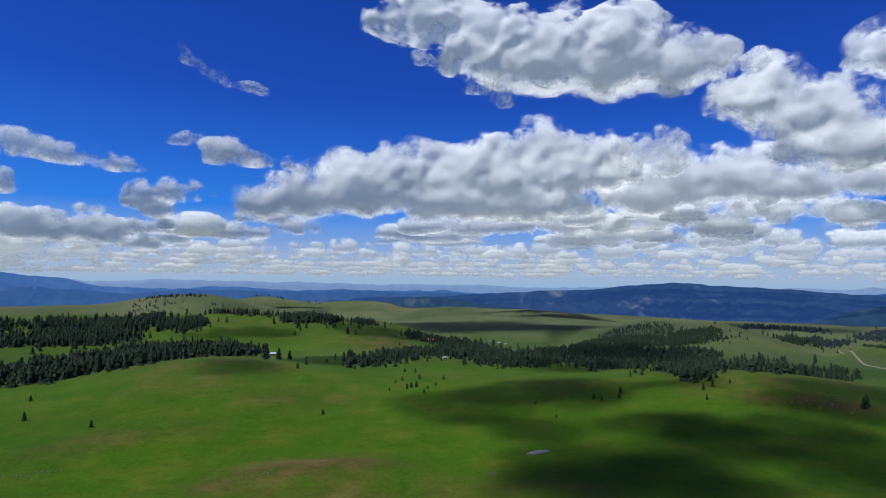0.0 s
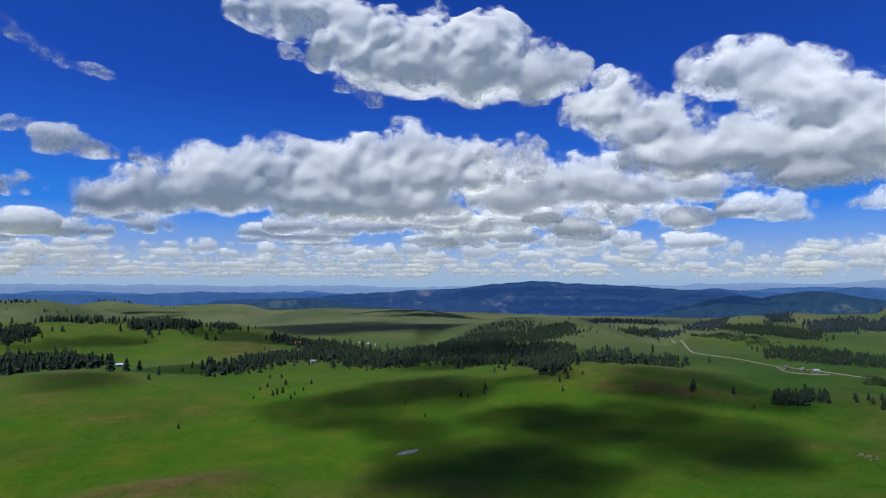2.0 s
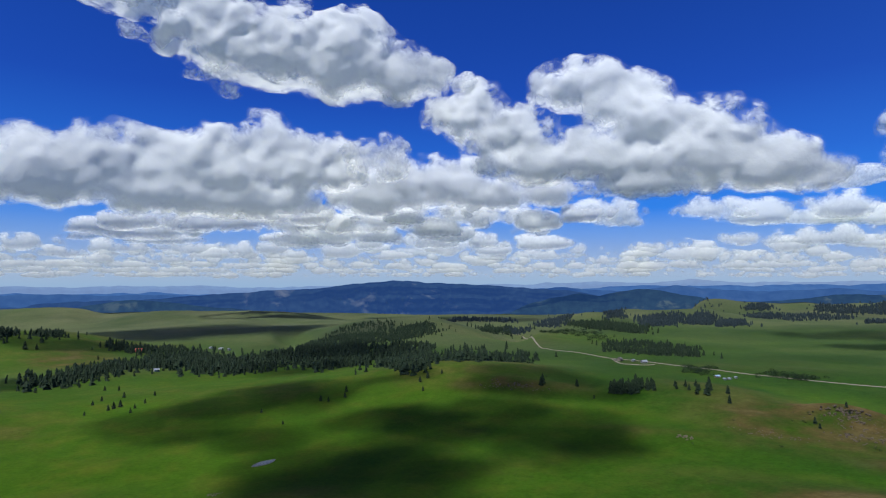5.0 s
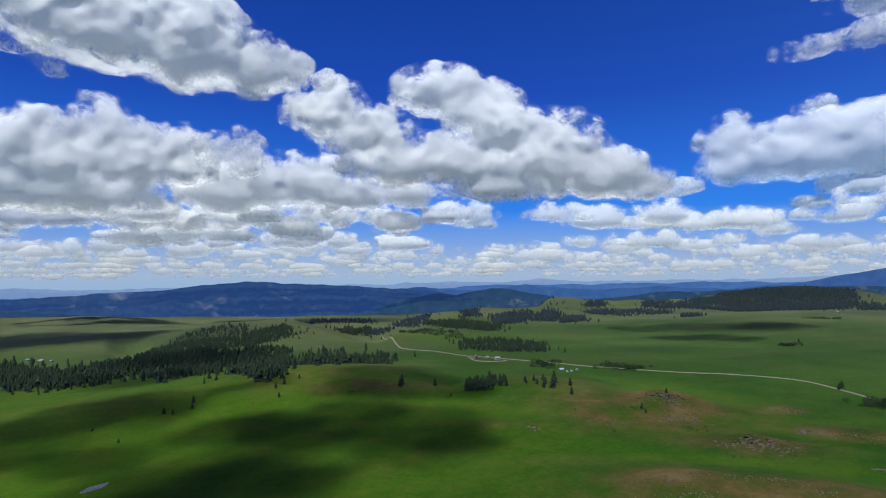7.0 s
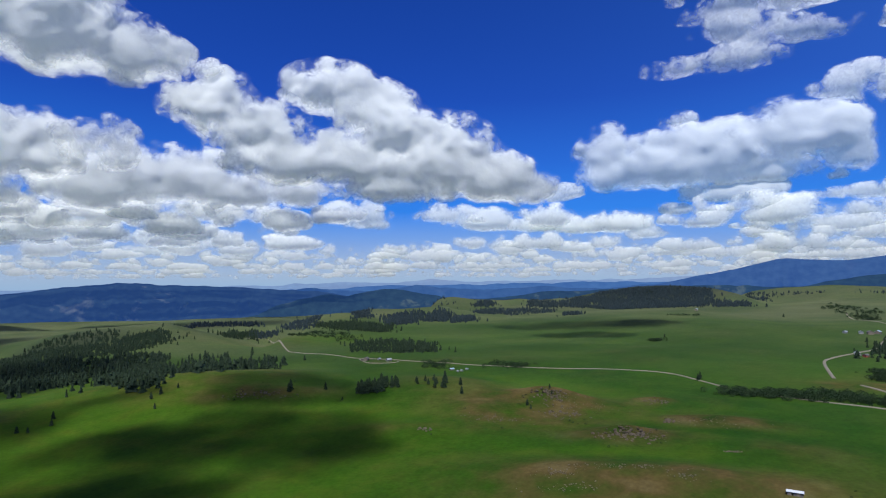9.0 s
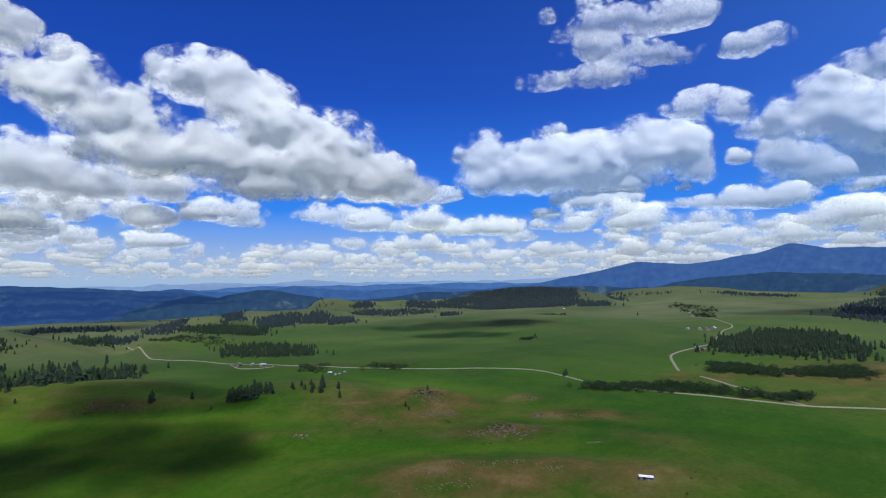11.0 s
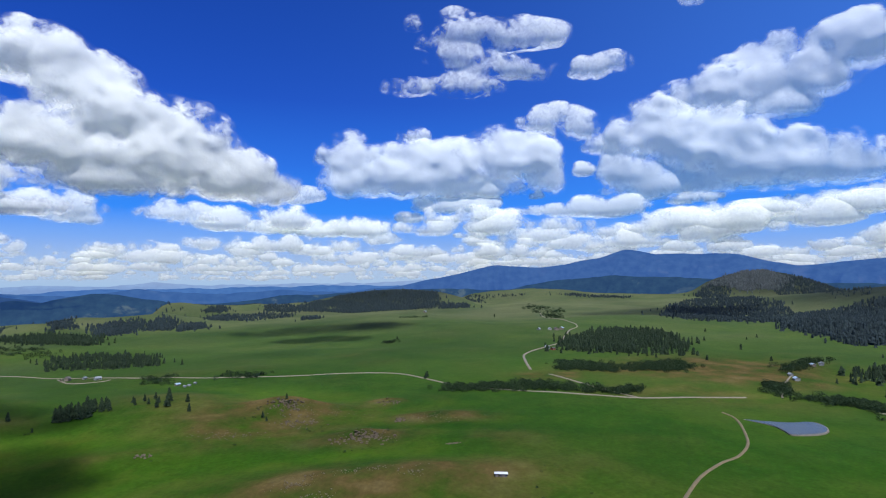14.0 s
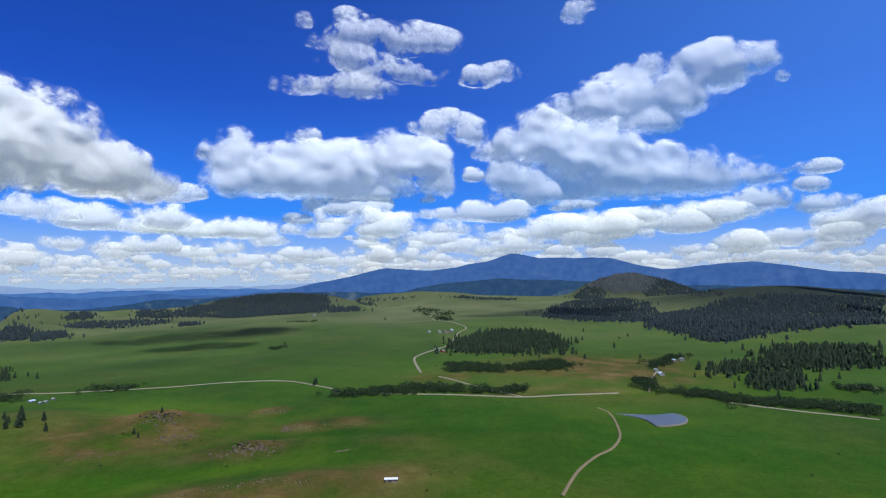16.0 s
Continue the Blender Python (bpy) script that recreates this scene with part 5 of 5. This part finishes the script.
def building(name, label, category, x, y, turn, size, wall, roof, windows=2):
    """A gabled building: walls with gables, an overhanging roof of two sheets, a ridge cap, a door and windows."""
    L, W, H, rise = size
    thing = new(name)
    thing.matrix_world = pose(x, y, float(land(x, y)) - 0.25, 0, 0, turn)
    bm = bmesh.new()
    a = [bm.verts.new(p) for p in ((-L / 2, -W / 2, 0), (-L / 2, W / 2, 0), (-L / 2, W / 2, H), (-L / 2, 0, H + rise), (-L / 2, -W / 2, H))]
    b = [bm.verts.new((L / 2, v.co.y, v.co.z)) for v in a]
    bm.faces.new(a[::-1])
    bm.faces.new(b)
    for i in range(5):
        j = (i + 1) % 5
        bm.faces.new((a[i], a[j], b[j], b[i]))
    bmesh.ops.recalc_face_normals(bm, faces=bm.faces)
    part("wall", bm, wall, thing)
    for s in (-1, 1):
        bm = bmesh.new()
        e, o = 0.45, 0.5
        slope = rise / (W / 2)
        low = (s * (W / 2 + e), H - slope * e + 0.06)
        pts = [(0.0, H + rise + 0.06), low, (low[0], low[1] + 0.18), (0.0, H + rise + 0.24)]
        va = [bm.verts.new((-L / 2 - o, q, z)) for q, z in pts]
        vb = [bm.verts.new((L / 2 + o, q, z)) for q, z in pts]
        bm.faces.new(va)
        bm.faces.new(vb[::-1])
        for i in range(4):
            bm.faces.new((va[i], va[(i + 1) % 4], vb[(i + 1) % 4], vb[i]))
        bmesh.ops.recalc_face_normals(bm, faces=bm.faces)
        part("roof", bm, roof, thing)
    bm = bmesh.new()
    box(bm, -L / 2 - 0.5, L / 2 + 0.5, -0.2, 0.2, H + rise + 0.2, H + rise + 0.34)
    part("ridge_cap", bm, roof, thing)
    for s in (-1, 1):
        bm = bmesh.new()
        box(bm, -0.6, 0.6, s * W / 2 - 0.06, s * W / 2 + 0.06, 0, min(2.1, H - 0.2))
        part("door", bm, BROWN_WALL if wall is not BROWN_WALL else DARK_ROOF, thing)
        for i in range(windows):
            cx = -L / 2 + L * (i + 0.5) / windows
            if abs(cx) < 1.3:
                cx += 1.9
            bm = bmesh.new()
            box(bm, cx - 0.55, cx + 0.55, s * W / 2 - 0.05, s * W / 2 + 0.05, 1.0, min(2.1, H - 0.3))
            part("window", bm, PANE, thing)
    return tagged(thing, label, category)


# the shed below the drone: two pale roofs end to end
building("shed", "low field shed with a pale sheet roof", "shed", 343.2, 53.9, -79, (4.2, 2.9, 1.9, 0.35), DARK_ROOF, BRIGHT_ROOF, 1)
building("shed", "small field shed with a pale sheet roof", "shed", 342.5, 57.7, -79, (1.9, 2.9, 1.8, 0.35), DARK_ROOF, BRIGHT_ROOF, 1)
# farmstead by the road, with a loop drive
building("farmhouse", "dark-roofed farmhouse beside the gravel drive", "house", 588.4, 632.8, 20, (6.5, 5, 3.4, 1.9), BROWN_WALL, DARK_ROOF)
building("barn", "white barn with a pale roof", "barn", 594.2, 593.0, -15, (7, 5, 2.8, 1.5), WHITE_WALL, WHITE_ROOF)
building("shed", "small white shed near the barn", "shed", 599.2, 618.0, 5, (4, 3.2, 2.3, 0.9), WHITE_WALL, WHITE_ROOF, 1)
building("shed", "small brown shed near the farmhouse", "shed", 581.6, 634.5, 40, (3.6, 3, 2.3, 0.9), BROWN_WALL, DARK_ROOF, 1)
# second farmstead
building("barn", "long barn with a blue-grey sheet roof", "barn", 581.2, 468.0, -12, (5.6, 3.4, 2.1, 0.9), BROWN_WALL, BLUE_ROOF)
for px, py, s in ((572.6, 451.3, 3.2), (580.0, 451.0, 3.8), (595.3, 454.7, 3.4)):
    building("shed", "small white shed in the farmyard", "shed", px, py, 25 * s, (0.75 * s, 2.6, 1.8, 0.7), WHITE_WALL, WHITE_ROOF, 1)
# hamlet up the valley
building("barn", "pale-roofed barn in the valley hamlet", "barn", 1327.9, 97.6, 10, (12, 7, 3.4, 2), WHITE_WALL, WHITE_ROOF)
building("house", "white house in the valley hamlet", "house", 1323.3, 121.5, -20, (8, 6, 3, 1.8), WHITE_WALL, WHITE_ROOF)
building("barn", "dark barn in the valley hamlet", "barn", 1328.8, 83.6, 15, (13, 9, 4.2, 2.6), BROWN_WALL, DARK_ROOF)
building("barn", "dark barn in the valley hamlet", "barn", 1347.6, 73.1, -10, (11, 9, 4.2, 2.6), BROWN_WALL, BLUE_ROOF)
building("house", "white house beside the winding road", "house", 986.0, 77.4, 12, (9, 7, 3.6, 2), WHITE_WALL, WHITE_ROOF)
building("shed", "brown shed beside the winding road", "shed", 969.7, 66.8, -30, (7, 5, 2.8, 1.4), RED_WALL, DARK_ROOF, 1)
# houses by the creek
building("house", "white house at the end of a lane", "house", 752.5, -221.9, 0, (8.5, 5.5, 2.8, 1.4), WHITE_WALL, BLUE_ROOF, 3)
building("shed", "white shed beside the lane", "shed", 779.3, -223.6, 20, (5, 4, 2.5, 1.2), WHITE_WALL, WHITE_ROOF, 1)
building("house", "white house under the trees", "house", 859.7, -283.0, -15, (7.5, 5.5, 2.8, 1.5), WHITE_WALL, WHITE_ROOF)
building("shed", "grey shed under the trees", "shed", 852.7, -270.6, 10, (7, 5, 2.6, 1.4), BROWN_WALL, BLUE_ROOF, 1)
# cabins among the pines
building("cabin", "timber cabin with a grey-green roof among pines", "cabin", -255.1, 883.0, 15, (8, 5.5, 3, 1.8), BROWN_WALL, BLUE_ROOF)
building("cabin", "red-roofed cabin at the edge of the pines", "cabin", -23.9, 1183.3, -10, (11, 8, 4, 2.6), RED_WALL, RED_ROOF)
building("cabin", "small white cabin on the slope", "cabin", 3.4, 841.0, 20, (6, 5, 2.8, 1.4), WHITE_WALL, WHITE_ROOF, 1)
building("cabin", "pale cabin half hidden by pines", "cabin", 193.8, 911.3, 5, (9, 7, 3.6, 2), BROWN_WALL, WHITE_ROOF)
building("house", "small house on a far hillside", "house", 1887.8, 550.5, 5, (14, 9, 4, 2.4), BROWN_WALL, BLUE_ROOF)
for px, py, s in ((110.3, 1158.0, 9), (123.2, 1138.7, 7), (95.7, 1184.3, 8), (112.8, 1164.5, 8)):
    building("house", "small pale house in the valley", "house", px, py, 17 * s, (0.65 * s, 4.2, 2.4, 1.3), WHITE_WALL, WHITE_ROOF)

# ---- rocky knolls ----
def boulder_mesh(seed, stone):
    rs = np.random.RandomState(seed)
    bm = bmesh.new()
    bmesh.ops.create_icosphere(bm, subdivisions=2, radius=1.0)
    for v in bm.verts:
        n = noise.fractal(v.co * 1.3 + Vector((seed * 3.1, 0, 0)), 0.8, 2.0, 3)
        v.co *= 1 + 0.38 * n
        v.co.z *= 0.72
        for ax in range(3):
            v.co[ax] = max(-0.82, min(0.82, v.co[ax]))
    me = bpy.data.meshes.new("boulder")
    bm.to_mesh(me)
    bm.free()
    me.materials.append(stone)
    return me


BOULDERS = [boulder_mesh(s, STONE) for s in range(6)]
PALE_BOULDERS = [boulder_mesh(s, PALE_STONE) for s in range(6, 12)]
SHRUBS = []
for s in range(3):
    tri = (FAR_BUSHES[s] * 2.0).reshape(-1, 3)
    SHRUBS.append(mesh_from("foliage", tri, np.arange(len(tri)).reshape(-1, 3), BUSH, smooth=False))


def outcrop(label, x, y, wide, deep, turn, count, size, seed):
    """Rocks breaking out of a knoll: a thing whose boulders are parts, sunk into the ground."""
    rs = random.Random(seed)
    thing = new("rock_outcrop")
    thing.location = (x, y, float(land(x, y)))
    c, s = math.cos(radians(-turn)), math.sin(radians(-turn))
    for _ in range(count):
        u, v = rs.gauss(0, 0.42) * wide, rs.gauss(0, 0.42) * deep
        px, py = x + u * c - v * s, y + u * s + v * c
        k = size * rs.uniform(0.3, 1.0) ** 1.6
        ob = new("boulder", rs.choice(PALE_BOULDERS if "pale" in label else BOULDERS))
        ob.parent = thing
        ob.matrix_parent_inverse = thing.matrix_basis.inverted()
        ob.matrix_basis = pose(px, py, float(land(px, py)) + 0.12 * k, rs.uniform(-15, 15), rs.uniform(-15, 15), rs.uniform(0, 360)) @ Matrix.Diagonal((k * rs.uniform(0.8, 1.5), k, k * rs.uniform(0.6, 1.0), 1))
    return tagged(thing, label, "rocks", group="rocky outcrops")


outcrop("weathered brown rocks crowning a grassy knoll", 474.2, 270.3, 22, 14, 61, 120, 1.50, 1)
outcrop("brown rocks scattered down the knoll flank", 453.9, 245.5, 24, 18, 61, 120, 1.09, 2)
outcrop("low rocks along the foot of the knoll", 404.5, 279.7, 40, 10, 61, 90, 0.82, 3)
outcrop("brown broken rocks on a steep bank", 409.2, 169.9, 24, 10, 70, 150, 1.56, 4)
outcrop("dark rocks in a grassy cleft", 476.3, 162.6, 6, 7, 75, 44, 1.36, 5)
outcrop("pale stones on bare soil", 483.0, 130.6, 26, 8, 75, 80, 0.68, 6)
outcrop("low grey rocks on a rise", 548.0, 198.3, 14, 8, 71, 80, 1.09, 7)
outcrop("pale flat rock slab in the grass", 343.4, 304.2, 7, 3, 55, 28, 1.22, 8)
outcrop("pale stones in dry grass", 308.2, 169.0, 16, 6, 70, 70, 0.54, 9)
outcrop("pale stones in dry grass", 332.2, 104.0, 10, 5, 76, 40, 0.54, 10)
outcrop("pale stones along a dry bank", 313.1, 481.0, 40, 10, 35, 90, 1.09, 11)
outcrop("pale stones in the meadow", 33.7, 363.0, 7, 4, 8, 32, 0.61, 12)
outcrop("pale stones in dry grass", -112.7, 348.2, 26, 9, -15, 70, 0.48, 13)
outcrop("pale stones in dry grass", -246.7, 353.7, 20, 9, -35, 50, 0.61, 14)
outcrop("small dark rocks strewn over the bare knoll", 479.6, 244.8, 46, 20, 61, 170, 0.62, 16)
outcrop("small dark rocks strewn over the bare bank", 415.5, 165.8, 34, 14, 70, 120, 0.62, 17)
outcrop("small dark rocks strewn over bare soil", 485.6, 135.8, 34, 10, 75, 110, 0.55, 18)

# junk heap in the pasture
outcrop("pale stones strewn along a dry bank", 330.0, 140.0, 40, 7, 67, 90, 0.6, 19)
outcrop("pale stones strewn along a dry bank", 296.0, 158.0, 26, 6, 62, 60, 0.6, 20)
outcrop("heap of pale field stones in the pasture", 406.3, 98.9, 6, 1.8, 76, 46, 0.85, 15)

# ---- shrubs on the slopes ----
rr = random.Random(8)
for t_x, t_y, spread, n in ((453.1, 279.4, 12, 6), (446.5, 228.1, 25, 10), (386.8, 171.3, 20, 8), (410.6, 159.6, 18, 6),
                            (387.1, 301.7, 30, 6), (338.9, 19.7, 30, 7), (410.5, -200.8, 60, 6), (366.2, 431.8, 15, 4), (320.7, 482.6, 40, 8)):
    for _ in range(n):
        x, y = t_x + rr.gauss(0, spread * 0.6), t_y + rr.gauss(0, spread * 0.6)
        k = rr.uniform(0.5, 1.2)
        ob = new("shrub", rr.choice(SHRUBS))
        ob.matrix_world = pose(x, y, float(land(x, y)) - 0.1, 0, 0, rr.uniform(0, 360)) @ Matrix.Diagonal((k, k, k * 0.8, 1))
        tagged(ob, "low dark green shrub on the slope", "shrub", group="shrubs")


# ---- tussocks and low tufts over the near slopes ----
rs = np.random.RandomState(55)
n = 5200
az = radians(1) * rs.uniform(-50, 135, n)
d = 190 * (900 / 190) ** rs.rand(n)
tx, ty = d * np.sin(az), d * np.cos(az)
keep = smooth_noise(tx, ty, 90, 1) + rs.uniform(-0.5, 0.5, n) > 0.15
tx, ty = tx[keep], ty[keep]
tz = land(tx, ty)
k = rs.uniform(0.25, 0.9, len(tx)) ** 1.5
leaf = FAR_BUSHES[0][:14]
tv = (leaf[None] * k[:, None, None, None] * np.array([1.6, 1.6, 0.7])) + np.stack([tx, ty, tz], -1)[:, None, None, :]
tv = tv.reshape(-1, 3)
tagged(new("grass_tufts", mesh_from("grass_tufts", tv, np.arange(len(tv)).reshape(-1, 3), BUSH, smooth=False)), "dark tufts and tussocks dotted over the meadow", "grass", kind="stuff")
